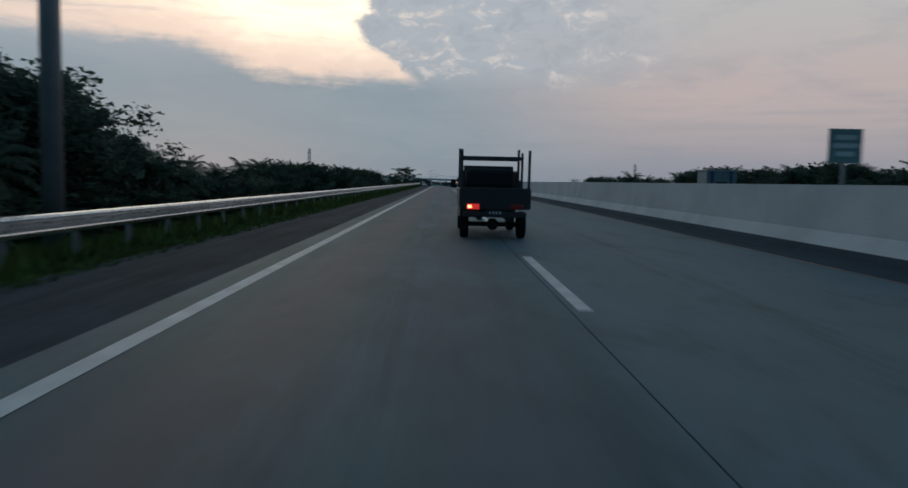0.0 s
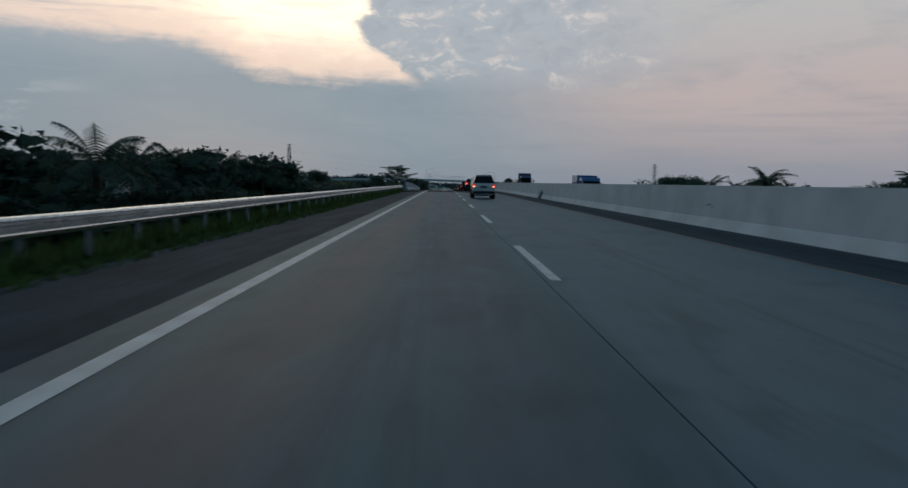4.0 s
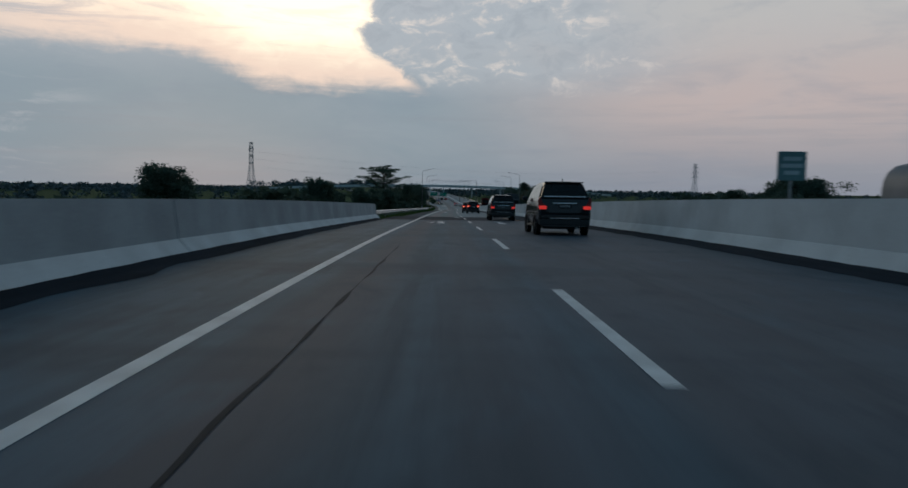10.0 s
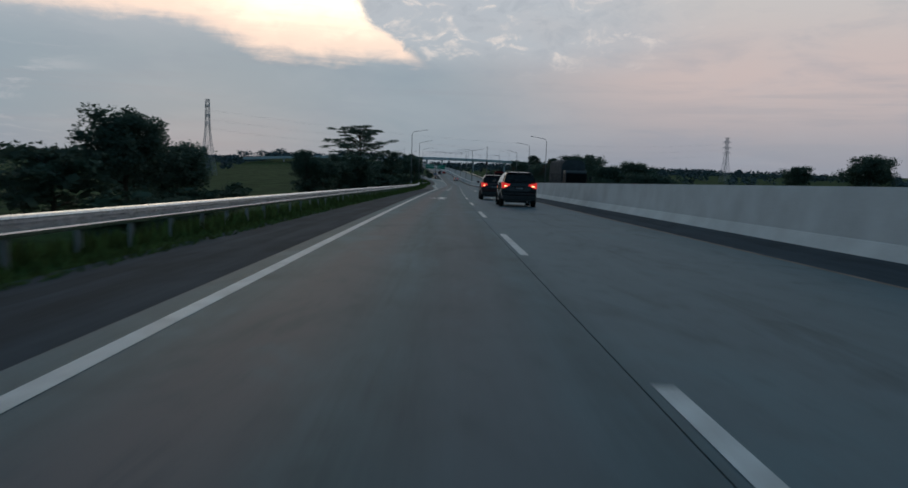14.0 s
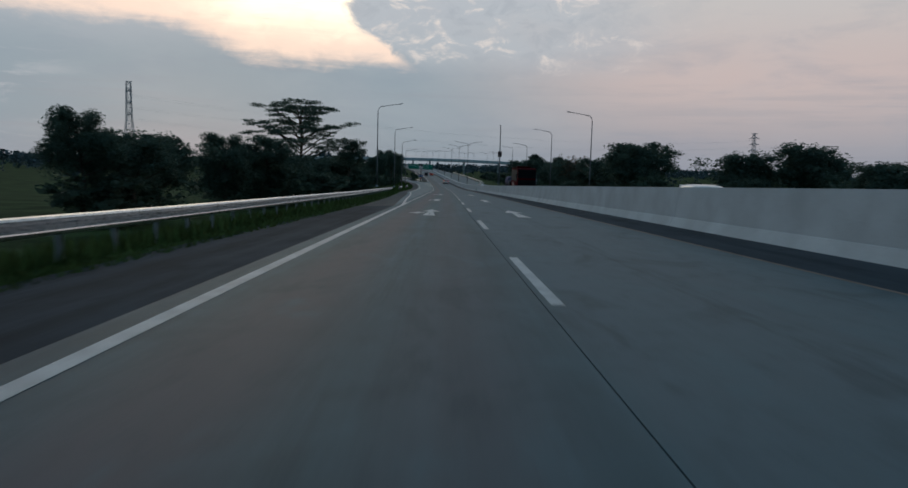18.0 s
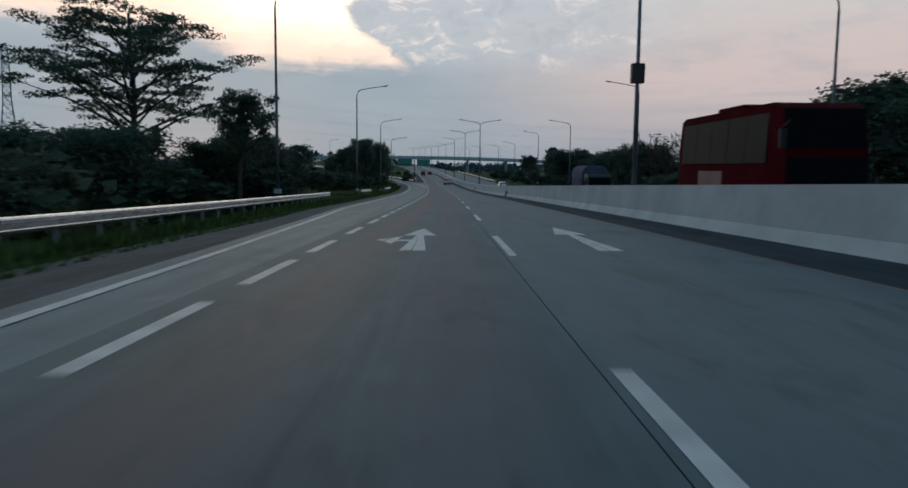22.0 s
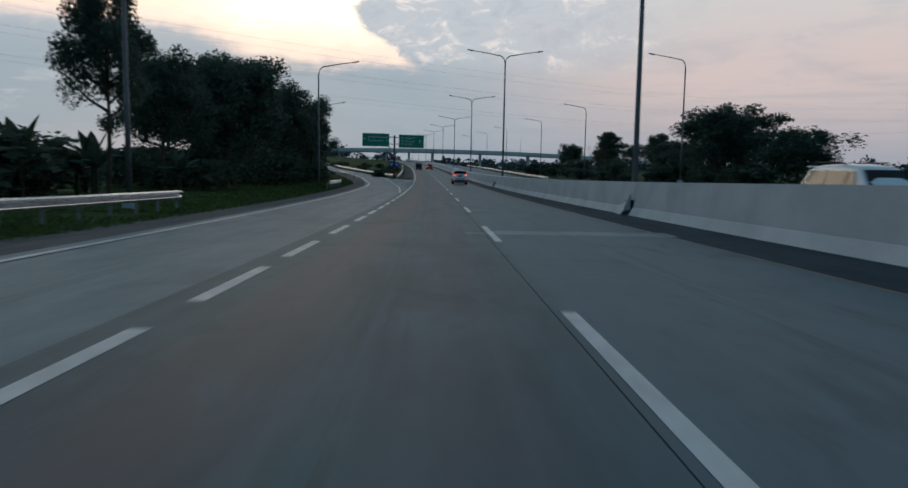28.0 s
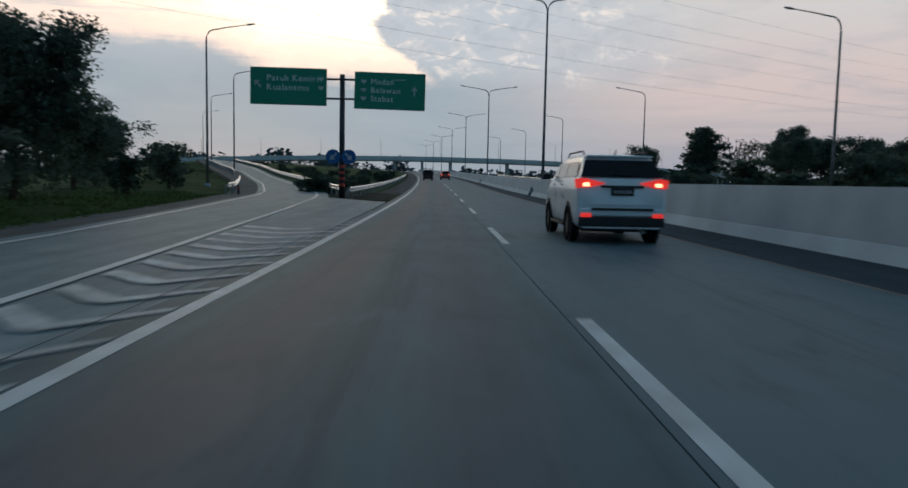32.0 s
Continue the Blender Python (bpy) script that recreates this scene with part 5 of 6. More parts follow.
def passenger_car(name, m, label, paint, length=4.7, hw=0.90, high=1.80, belt=1.10, overhang=0.95, base=2.75, wr=0.36, hood=1.08, rake=0.28, nose=0.9, lamp="side", lights=True, extras=(), screen=1.55, group=""):
    ob = thing(name, m, label, "car", group)
    y0, y1 = -overhang, length - overhang
    roof_end, roof_front, scr = y0 + rake + 0.10, base - 0.62, base - 0.62 + 0.95
    tumble = 0.34
    tw0 = hw * 0.955 - (high - belt) * tumble
    stations = [
        (y0 + 0.02, 0.78, 0.90), (y0, 0.80, 0.94), (y0 + 0.05, belt - 0.06, 0.97), (y0 + 0.09, belt + 0.02, 0.985), (y0 + 0.11 + rake * 0.45, belt + 0.015 + (high - belt - 0.12) * 0.49, 0.995), (y0 + 0.12 + rake * 0.85, high - 0.10, 1.0),
        (roof_end + 0.18, high - 0.035, 1.0), (roof_end + 0.6, high, 1.0), (roof_front - 0.9, high + 0.01, 1.0), (roof_front - 0.3, high - 0.025, 1.0), (roof_front, high - 0.09, 1.0), (roof_front + 0.5, (high + hood) / 2, 1.0), (scr, hood + 0.05, 0.995),
        (y1 - 0.75, hood - 0.01, 0.985), (y1 - 0.35, hood - 0.07, 0.96), (y1 - 0.10, hood - 0.20, 0.90), (y1, 0.72, 0.82)]
    body = part("body", car_body(stations, hw, belt, high, tw0, 0.27 if high < 1.7 else 0.33), paint, ob, smooth=True)
    try:
        body.data.set_sharp_from_angle(angle=radians(48))
    except AttributeError:
        pass

    def xo(z):
        return hw * 0.955 - max(0, z - belt) * tumble + 0.004
    zt = high - 0.15
    ztop = high - 0.16
    for sg in (1, -1):
        a0, b0, b1, c1 = y0 + 0.30, base * 0.28, base * 0.66, scr - 0.12
        part("side_window", pane([(a0 + 0.02, belt + 0.06), (b0 - 0.06, belt + 0.05), (b0 - 0.06, ztop), (a0 + rake * 0.9, ztop)], xo, sg), TINT, ob)
        part("side_window", pane([(b0, belt + 0.05), (b1 - 0.06, belt + 0.05), (b1 - 0.06, ztop), (b0, ztop)], xo, sg), TINT, ob)
        part("side_window", pane([(b1, belt + 0.05), (roof_front + 0.34, belt + 0.05), (roof_front - 0.08, ztop), (b1, ztop)], xo, sg), TINT, ob)
        for yy in (b0 + 0.14, b1 + 0.14):
            bm = B()
            box(bm, sg * (hw + 0.012), yy, belt - 0.12, 0.03, 0.19, 0.035)
            part("door_handle", bm, CHROME if "chrome" in extras else paint, ob)
        for yy in (b0 - 0.03, b1 - 0.03):
            bm = B()
            box(bm, sg * (hw - 0.0115), yy, 0.80, 0.02, 0.008, 0.42)
            part("door_gap", bm, TRIM, ob)
        bm = B()
        bmesh.ops.create_cube(bm, size=1, matrix=Matrix.Translation((sg * (hw + 0.10), roof_front + 0.42, belt + 0.07)) @ Matrix.Diagonal((0.20, 0.13, 0.15, 1)))
        soften(part("mirror", bm, TRIM if "dark" in extras else paint, ob), 0.04, 3)
        bm = B()
        box(bm, sg * (hw - 0.02), base / 2, 0.34, 0.10, base - 2 * wr - 0.25, 0.07)
        soften(part("side_step", bm, TRIM, ob), 0.015)
        if "rails" in extras:
            bm = B()
            tube(bm, [(sg * (hw - 0.26), roof_end + 0.25, high - 0.01), (sg * (hw - 0.26), roof_end + 0.4, high + 0.06), (sg * (hw - 0.26), roof_front - 0.7, high + 0.06), (sg * (hw - 0.26), roof_front - 0.55, high - 0.02)], 0.018, 6)
            part("roof_rail", bm, TRIM, ob)
    y_r = y0 + 0.07
    part("rear_window", cross_pane(y0 + 0.105, belt + 0.05, y0 + 0.12 + rake * 0.80, high - 0.13, hw * 0.955 - 0.05, tw0 - 0.0, -0.034), TINT, ob)
    part("windscreen", cross_pane(scr - 0.06, hood + 0.10, roof_front + 0.08, high - 0.13, hw - 0.14, tw0 - 0.05, 0.03), TINT, ob)
    bm = B()
    box(bm, 0, roof_end + 0.02, high - 0.055, 2 * hw - 0.50, 0.26, 0.045)
    soften(part("rear_spoiler", bm, paint, ob), 0.015)
    bm = B()
    box(bm, 0, y0 + 0.03, 0.47, 2 * hw - 0.12, 0.12, 0.20)
    soften(part("lower_bumper", bm, TRIM, ob), 0.03, 3)
    bm = B()
    box(bm, 0, y0 - 0.005, 0.66, 2 * hw - 0.16, 0.06, 0.15)
    soften(part("bumper", bm, paint, ob), 0.025, 3)
    pl = B()
    pz = belt - 0.24
    box(pl, 0, y0 + 0.008, pz, 0.46, 0.02, 0.15)
    plate = part("number_plate", pl, PLATE, ob, "dark number plate with pale bars")
    for k in range(5):
        bm = B()
        box(bm, -0.15 + 0.075 * k, y0 - 0.005, pz, 0.04, 0.006, 0.065)
        part("plate_bar", bm, PLATEBAR, plate)
    bm = B()
    box(bm, 0, y0 + 0.012, pz + 0.105, 0.86, 0.045, 0.04)
    soften(part("tailgate_strip", bm, CHROME if "chrome" in extras else TRIM, ob, "bright strip over the plate"), 0.008)
    if "low_lights" in extras:
        bm = B()
        box(bm, 0, y0 - 0.045, 0.72, 1.25, 0.03, 0.05)
        part("bumper_strip", bm, TRIM, ob, "dark strip across the bumper")
    if "two_strips" in extras:
        bm = B()
        box(bm, 0, y0 + 0.035, belt + 0.10, 2 * hw - 0.42, 0.04, 0.03)
        part("tailgate_strip", bm, CHROME, ob, "thin chrome strip under the rear window")
        bm = B()
        box(bm, 0, y0 - 0.03, 0.62, 1.05, 0.03, 0.025)
        part("bumper_strip", bm, CHROME, ob)
    for sg in (1, -1):
        outer = thing("tail_light", pose(0, 0, 0), "", "")
        outer.parent = ob
        if lamp == "slim":
            pts = [(hw - 0.58, belt - 0.07), (hw - 0.30, belt - 0.15), (hw - 0.03, belt - 0.17), (hw - 0.005, belt + 0.0), (hw - 0.16, belt + 0.03)]
        elif lamp == "tall":
            pts = [(hw - 0.27, belt - 0.27), (hw - 0.03, belt - 0.28), (hw - 0.015, belt - 0.02), (hw - 0.08, belt + 0.08), (hw - 0.14, belt - 0.10)]
        elif lamp == "low":
            pts = [(hw - 0.30, belt - 0.30), (hw - 0.03, belt - 0.31), (hw - 0.01, belt - 0.06), (hw - 0.24, belt - 0.08)]
        else:
            pts = [(hw - 0.44, belt - 0.09), (hw - 0.30, belt - 0.17), (hw - 0.12, belt - 0.25), (hw - 0.03, belt - 0.25), (hw - 0.01, belt + 0.05), (hw - 0.22, belt + 0.02), (hw - 0.44, belt - 0.03)]
        bm = B()
        f = bm.faces.new([bm.verts.new((sg * a, y0 + 0.02, b)) for a, b in pts])
        ex = bmesh.ops.extrude_face_region(bm, geom=[f])
        bmesh.ops.translate(bm, vec=(0, 0.22, 0), verts=[v for v in ex["geom"] if isinstance(v, bmesh.types.BMVert)])
        bmesh.ops.scale(bm, vec=(1.012, 1, 1), verts=bm.verts[:])
        bmesh.ops.recalc_face_normals(bm, faces=bm.faces[:])
        part("lens", bm, BRAKE if lights and lamp != "tall" else TAILOFF, outer, "lit red tail light" if lights and lamp != "tall" else "")
        if lights and lamp == "tall":
            bm = B()
            box(bm, sg * (hw - 0.16), y0 + 0.012, belt - 0.29, 0.26, 0.06, 0.12)
            soften(part("brake_lamp", bm, BRAKE, outer, "lit red brake lamp"), 0.015)
        elif lights:
            bm = B()
            cx = sum(a for a, b in pts) / len(pts)
            cz = sum(b for a, b in pts) / len(pts)
            box(bm, sg * (cx + 0.02), y0 + 0.012, cz - 0.03, 0.13, 0.015, 0.07)
            soften(part("bulb", bm, BRAKEC, outer), 0.006)
        if "low_lights" in extras:
            bm = B()
            box(bm, sg * (hw - 0.20), y0 - 0.02, 0.60, 0.22, 0.05, 0.09)
            soften(part("fog_light", bm, BRAKE, ob, "lit red light low in the bumper"), 0.02)
    for sg in (1, -1):
        for yy in (0, base):
            wheel(ob, sg * (hw - 0.080), yy, wr, 0.22)
            # flat black disc stands in for the shade of the uncut wheel well
            bm = B()
            bmesh.ops.create_cone(bm, cap_ends=True, segments=28, radius1=wr + 0.06, radius2=wr + 0.06, depth=0.03, matrix=Matrix.Translation((sg * (hw - 0.010), yy, wr + 0.01)) @ Matrix.Rotation(radians(90), 4, "Y"))
            part("wheel_arch", bm, TRIM, ob, "dark disc for the shaded hollow round the wheel")
    bm = B()
    box(bm, 0, base / 2, 0.30, 1.3, base + 0.4, 0.16)
    part("underbody", bm, TRIM, ob)
    bm = B()
    tube(bm, [(0.45, y0 + 0.35, 0.28), (0.45, y0 + 0.02, 0.27)], 0.035, 10)
    part("exhaust", bm, POST, ob)
    bm = B()
    tube(bm, [(0.0, roof_end + 0.35, high - 0.02), (0.0, roof_end + 0.25, high + 0.10)], [0.02, 0.008], 6)
    part("antenna", bm, TRIM, ob)
    bm = B()
    box(bm, 0.05, y_r + 0.02, belt + 0.11, 0.5, 0.02, 0.02, Matrix.Rotation(0.12, 4, "Y"))
    part("wiper", bm, TRIM, ob)
    for sg in (1, -1):
        bm = B()
        box(bm, sg * (hw - 0.28), y1 - 0.14, 0.80, 0.34, 0.18, 0.14)
        soften(part("headlight", bm, RIM, ob), 0.04)
    return ob


SILVER = mat("silver_beige_paint", (0.62, 0.60, 0.58), 0.32, metal=0.15, vary=0.05, coat=0.6, bump=0)
GREYP = mat("dark_grey_paint", (0.017, 0.018, 0.021), 0.16, vary=0.06, coat=0.2, bump=0)
BLACKP = mat("black_paint", (0.010, 0.011, 0.013), 0.14, vary=0.08, coat=0.15, bump=0)
WHITEP = mat("white_car_paint", (0.86, 0.88, 0.90), 0.3, vary=0.04, coat=0.5, bump=0)
REDCAR = mat("red_car_paint", (0.30, 0.02, 0.025), 0.3, vary=0.08, coat=0.7, bump=0)
passenger_car("minivan", place(131.15, 5.15, 0, 0, 1, True), "silver family van with lit tail lights on the motorway", SILVER, 4.4, 0.85, 1.80, 1.13, 0.85, 2.65, 0.35, 1.06, 0.20, extras=("dark", "chrome"), lamp="low")
passenger_car("minivan", place(156.1, 6.10, 0, 0, 1, True), "dark grey people carrier with lit tail lights before the bridge", GREYP, 4.7, 0.93, 1.88, 1.26, 0.95, 2.75, 0.36, 1.08, 0.30, extras=("chrome",), lamp="side")
passenger_car("minivan", place(183.4, 6.27, 0, 0, 1, True), "dark grey people carrier braking beside the bridge", GREYP, 4.7, 0.93, 1.82, 1.24, 0.95, 2.75, 0.36, 1.08, 0.30, extras=("chrome",), lamp="side")
passenger_car("suv", place(237.9, 6.17, 0, 0, 1, True), "black tall car with chrome strips, braking past the bridge", BLACKP, 4.8, 0.91, 1.86, 1.24, 0.95, 2.8, 0.37, 1.12, 0.34, extras=("chrome", "two_strips"), lamp="tall")
passenger_car("suv", place(210.9, 6.27, 0, 0, 1, True), "black tall car with chrome strips and lit tail lights", BLACKP, 4.8, 0.94, 1.94, 1.28, 0.95, 2.8, 0.37, 1.12, 0.34, extras=("chrome", "two_strips"), lamp="tall")
passenger_car("suv", place(606.0, 5.92, 0, 0, 1, True), "white sport utility car with black rear window, braking", WHITEP, 4.8, 0.925, 1.84, 1.31, 0.93, 2.75, 0.39, 1.14, 0.34, extras=("rails", "low_lights", "dark"), lamp="slim")
passenger_car("minivan", place(293, 5.9, 0, 0, 1, True), "black people carrier with lit tail lights in the outer lane", BLACKP, 4.7, 0.91, 1.80, 1.2, 0.93, 2.75, 0.36, 1.08, 0.30, lamp="side")
passenger_car("minivan", place(306.5, 5.4, 0, 0, 1, True), "dark maroon people carrier with lit tail lights", mat("dark_maroon_paint", (0.035, 0.012, 0.014), 0.2, vary=0.06, coat=0.2, bump=0), 4.5, 0.88, 1.74, 1.16, 0.9, 2.7, 0.34, 1.06, 0.28, lamp="side")
passenger_car("suv", place(728, 4.9, 0, 0, 1, True), "small red car far ahead in the outer lane", REDCAR, 4.3, 0.87, 1.65, 1.05, 0.85, 2.6, 0.34, 1.0, 0.3, lamp="side")
for _s, _x in ((271.5, 15.2), (263, 15.0), (355.5, 13.0)):
    passenger_car("hatchback", place(_s, _x, -0.05, 180, 1), "white hatchback in the oncoming lanes", WHITEP, 4.1, 0.84, 1.55, 0.98, 0.75, 2.5, 0.32, 0.98, 0.35, lights=False, group="oncoming cars")


def truck_wheels(ob, spots, r=0.42, width=0.26):
    for x, y in spots:
        wheel(ob, x, y, r, width)


def pickup(m, label, lit=True):
    """A small open pickup with a drop-side bed and a rack of posts."""
    ob = thing("pickup_truck", m, label, "truck")
    paint = mat("dark_maroon_black_paint", (0.018, 0.016, 0.018), 0.45, vary=0.2, coat=0.2)
    prof = [(2.05, 0.42), (2.05, 1.62), (2.15, 1.80), (2.95, 1.82), (3.10, 1.76), (3.55, 1.16), (3.75, 0.98), (3.80, 0.5), (3.74, 0.38), (3.52, 0.36), (3.40, 0.62), (3.1, 0.74), (2.8, 0.62), (2.68, 0.40)]
    soften(part("cab", shell(prof, 0.80, 1.12, 0.16), paint, ob), 0.04, 3)
    part("rear_window", cross_pane(2.05, 1.18, 2.05, 1.62, 0.58, 0.54, -0.012), TINT, ob)
    part("windscreen", cross_pane(3.56, 1.22, 3.14, 1.74, 0.70, 0.64, 0.03), TINT, ob)
    for sg in (1, -1):
        part("side_window", pane([(2.25, 1.2), (3.35, 1.2), (3.05, 1.68), (2.25, 1.68)], lambda z: 0.80 - (z - 1.12) * 0.16, sg), TINT, ob)
        bm = B()
        box(bm, sg * 0.95, 3.15, 1.30, 0.16, 0.10, 0.24)
        soften(part("mirror", bm, TRIM, ob), 0.03)
        bm = B()
        box(bm, sg * 0.835, 0.62, 0.98, 0.04, 2.72, 0.44)
        soften(part("side_board", bm, paint, ob), 0.012)
        bm = B()
        box(bm, sg * 0.52, -0.765, 0.78, 0.30, 0.05, 0.13)
        light = soften(part("tail_light", bm, BRAKE if lit and sg < 0 else TAILOFF, ob, "lit red tail light" if lit and sg < 0 else ""), 0.015)
        if lit and sg < 0:
            bm = B()
            box(bm, -0.60, -0.795, 0.78, 0.09, 0.014, 0.07)
            part("bulb", bm, BRAKEC, light)
        for yy in (-0.66, 1.0, 1.95):
            bm = B()
            box(bm, sg * 0.80, yy, 1.55 if yy < 1.5 else 1.60, 0.06, 0.06, 1.15 if yy < 1.5 else 1.3)
            part("rack_post", bm, DARKP, ob)
    for yy, z in ((1.95, 1.98), (1.95, 1.62), (1.0, 1.98)):
        bm = B()
        box(bm, 0, yy, z, 1.6, 0.05, 0.09)
        part("rack_bar", bm, DARKP, ob)
    bm = B()
    box(bm, 0, 0.62, 0.76, 1.66, 2.76, 0.07)
    part("bed_floor", bm, paint, ob)
    bm = B()
    box(bm, 0, -0.745, 1.0, 1.66, 0.04, 0.46)
    soften(part("tailgate", bm, paint, ob), 0.012)
    bm = B()
    box(bm, 0, 1.98, 1.3, 1.6, 0.05, 0.6)
    part("head_board", bm, paint, ob)
    bm = B()
    box(bm, 0, 1.5, 1.45, 1.3, 0.55, 0.5)
    soften(part("tarpaulin", bm, mat("dark_tarpaulin", (0.02, 0.021, 0.024), 0.8, vary=0.3), ob, "dark bundled load under cloth"), 0.12, 3)
    bm = B()
    box(bm, 0, -0.72, 0.60, 1.5, 0.10, 0.14)
    soften(part("bumper", bm, TRIM, ob), 0.02)
    bm = B()
    box(bm, 0, -0.775, 0.64, 0.42, 0.015, 0.13)
    plate = part("number_plate", bm, PLATE, ob)
    for k in range(4):
        bm = B()
        box(bm, -0.12 + 0.08 * k, -0.785, 0.64, 0.045, 0.006, 0.055)
        part("plate_bar", bm, PLATEBAR, plate)
    for x in (0.35, -0.35):
        bm = B()
        box(bm, x, 1.4, 0.52, 0.09, 4.2, 0.14)
        part("chassis_rail", bm, TRIM, ob)
    bm = B()
    tube(bm, [(-0.7, 0, 0.33), (0.7, 0, 0.33)], 0.06, 8)
    bmesh.ops.create_uvsphere(bm, u_segments=10, v_segments=8, radius=0.15, matrix=Matrix.Translation((0, 0, 0.33)))
    part("axle", bm, TRIM, ob)
    truck_wheels(ob, [(sg * 0.70, y) for sg in (1, -1) for y in (0, 3.1)], 0.33, 0.2)
    return ob


pickup(place(15.95, 3.30, 0, 0, 0.88, True), "dark open pickup truck with rack posts crossing the lane line")
pickup(place(716, 1.55, 0, 0, 1, True), "dark open pickup truck far ahead", False)


def lorry(m, label, paint, load, length, high, wide=2.3, cab_h=2.5, round_top=False, headlights=True, ribs=True, category="truck"):
    """A cab-over lorry, nose at y = 0, body behind towards -y."""
    ob = thing("lorry" if category == "truck" else category, m, label, category, "oncoming trucks")
    hw = wide / 2
    prof = [(-1.9, 0.55), (-1.9, cab_h - 0.05), (-1.75, cab_h), (-0.45, cab_h), (-0.20, cab_h - 0.18), (-0.05, 1.35), (0, 0.8), (-0.03, 0.40), (-0.35, 0.38), (-0.45, 0.72), (-0.85, 0.90), (-1.3, 0.72), (-1.42, 0.40)]
    soften(part("cab", shell(prof, hw - 0.06, 1.4, 0.06), paint, ob), 0.06, 3)
    part("windscreen", cross_pane(-0.04, 1.42, -0.20, cab_h - 0.28, hw - 0.20, hw - 0.24, 0.025), SMOKE, ob)
    for sg in (1, -1):
        part("side_window", pane([(-1.25, 1.42), (-0.25, 1.42), (-0.40, cab_h - 0.3), (-1.25, cab_h - 0.3)], lambda z: hw - 0.06 - (z - 1.4) * 0.06, sg), SMOKE, ob)
        bm = B()
        tube(bm, [(sg * (hw - 0.1), -0.25, cab_h - 0.45), (sg * (hw + 0.18), -0.12, cab_h - 0.5)], 0.015, 6)
        box(bm, sg * (hw + 0.18), -0.12, cab_h - 0.78, 0.18, 0.07, 0.42)
        part("mirror", bm, TRIM, ob)
        bm = B()
        box(bm, sg * (hw - 0.32), 0.0, 0.75, 0.34, 0.06, 0.18)
        soften(part("headlight", bm, HEAD if headlights else RIM, ob), 0.03)
    bm = B()
    y0, y1 = -length, -2.02
    if round_top:
        k = 9
        sec = [(hw, 0.95)] + [(hw * math.copysign(abs(math.cos(i * math.pi / k)) ** 0.55, math.cos(i * math.pi / k)), high - 0.75 + 0.75 * math.sin(i * math.pi / k)) for i in range(k + 1)] + [(-hw, 0.95)]
        ra = [bm.verts.new((x, y0, z)) for x, z in sec]
        rb = [bm.verts.new((x, y1, z)) for x, z in sec]
        for i in range(len(sec)):
            j = (i + 1) % len(sec)
            bm.faces.new((ra[i], ra[j], rb[j], rb[i]))
        bm.faces.new(ra[::-1])
        bm.faces.new(rb)
        bmesh.ops.recalc_face_normals(bm, faces=bm.faces[:])
        soften(part("tarpaulin", bm, load, ob, "taut cloth cover over the load"), 0.06, 3)
    else:
        box(bm, 0, (y0 + y1) / 2, (0.95 + high) / 2, wide, y1 - y0, high - 0.95)
        soften(part("cargo_box", bm, load, ob), 0.05, 2)
    if ribs:
        n = int((y1 - y0) / 0.55)
        for i in range(n + 1):
            for sg in (1, -1):
                bm = B()
                box(bm, sg * (hw + 0.012), y0 + 0.05 + (y1 - y0 - 0.1) * i / n, 0.95 + (high - 1.0) * 0.25, 0.03, 0.06, (high - 1.0) * 0.5)
                part("side_stake", bm, DARKP, ob)
    bm = B()
    box(bm, 0, (y0 + y1) / 2, 0.80, wide - 0.5, y1 - y0 + 1.6, 0.25)
    part("chassis", bm, TRIM, ob)
    bm = B()
    box(bm, 0, 0.01, 0.50, wide - 0.2, 0.12, 0.22)
    soften(part("bumper", bm, TRIM, ob), 0.03)
    truck_wheels(ob, [(sg * (hw - 0.2), y) for sg in (1, -1) for y in (-0.85, y0 + 1.2)] + ([(sg * (hw - 0.2), y0 + 2.3) for sg in (1, -1)] if length > 9 else []), 0.46, 0.3)
    return ob


BLUEP = mat("blue_truck_paint", (0.035, 0.14, 0.33), 0.4, vary=0.12, coat=0.3)
DARKBL = mat("dark_blue_truck_paint", (0.03, 0.065, 0.15), 0.4, vary=0.15, coat=0.3)
CLOTH = mat("dark_grey_canvas", (0.07, 0.075, 0.08), 0.85, vary=0.25, grain=9, bump=0.5)
PURPLE = mat("purple_grey_canvas", (0.14, 0.13, 0.19), 0.85, vary=0.25, grain=9, bump=0.5)
TANK = mat("grey_tank", (0.16, 0.165, 0.175), 0.5, vary=0.15)
lorry(place(139.5, 15.0, -0.05, 180), "small blue lorry in the oncoming lanes", BLUEP, BLUEP, 4.6, 2.15, 1.8, 1.95)
lorry(place(189.0, 14.87, -0.05, 180), "dark blue lorry in the oncoming lanes beyond the barrier", DARKBL, DARKBL, 3.1, 3.05, 1.92, 2.58)
lorry(place(194.5, 15.2, -0.05, 180), "lorry with a grey covered load in the oncoming lanes", DARKP, TANK, 10, 2.25, 2.2, 1.9, True, False, False)
lorry(place(326.8, 14.6, -0.05, 180), "large lorry under dark canvas in the oncoming lanes", DARKP, CLOTH, 11.2, 3.75, 2.4, 2.7, True)
lorry(place(456.5, 14.8, -0.05, 180), "lorry with a purple grey canvas cover in the oncoming lanes", DARKP, PURPLE, 7.0, 3.0, 2.2, 2.3, True)
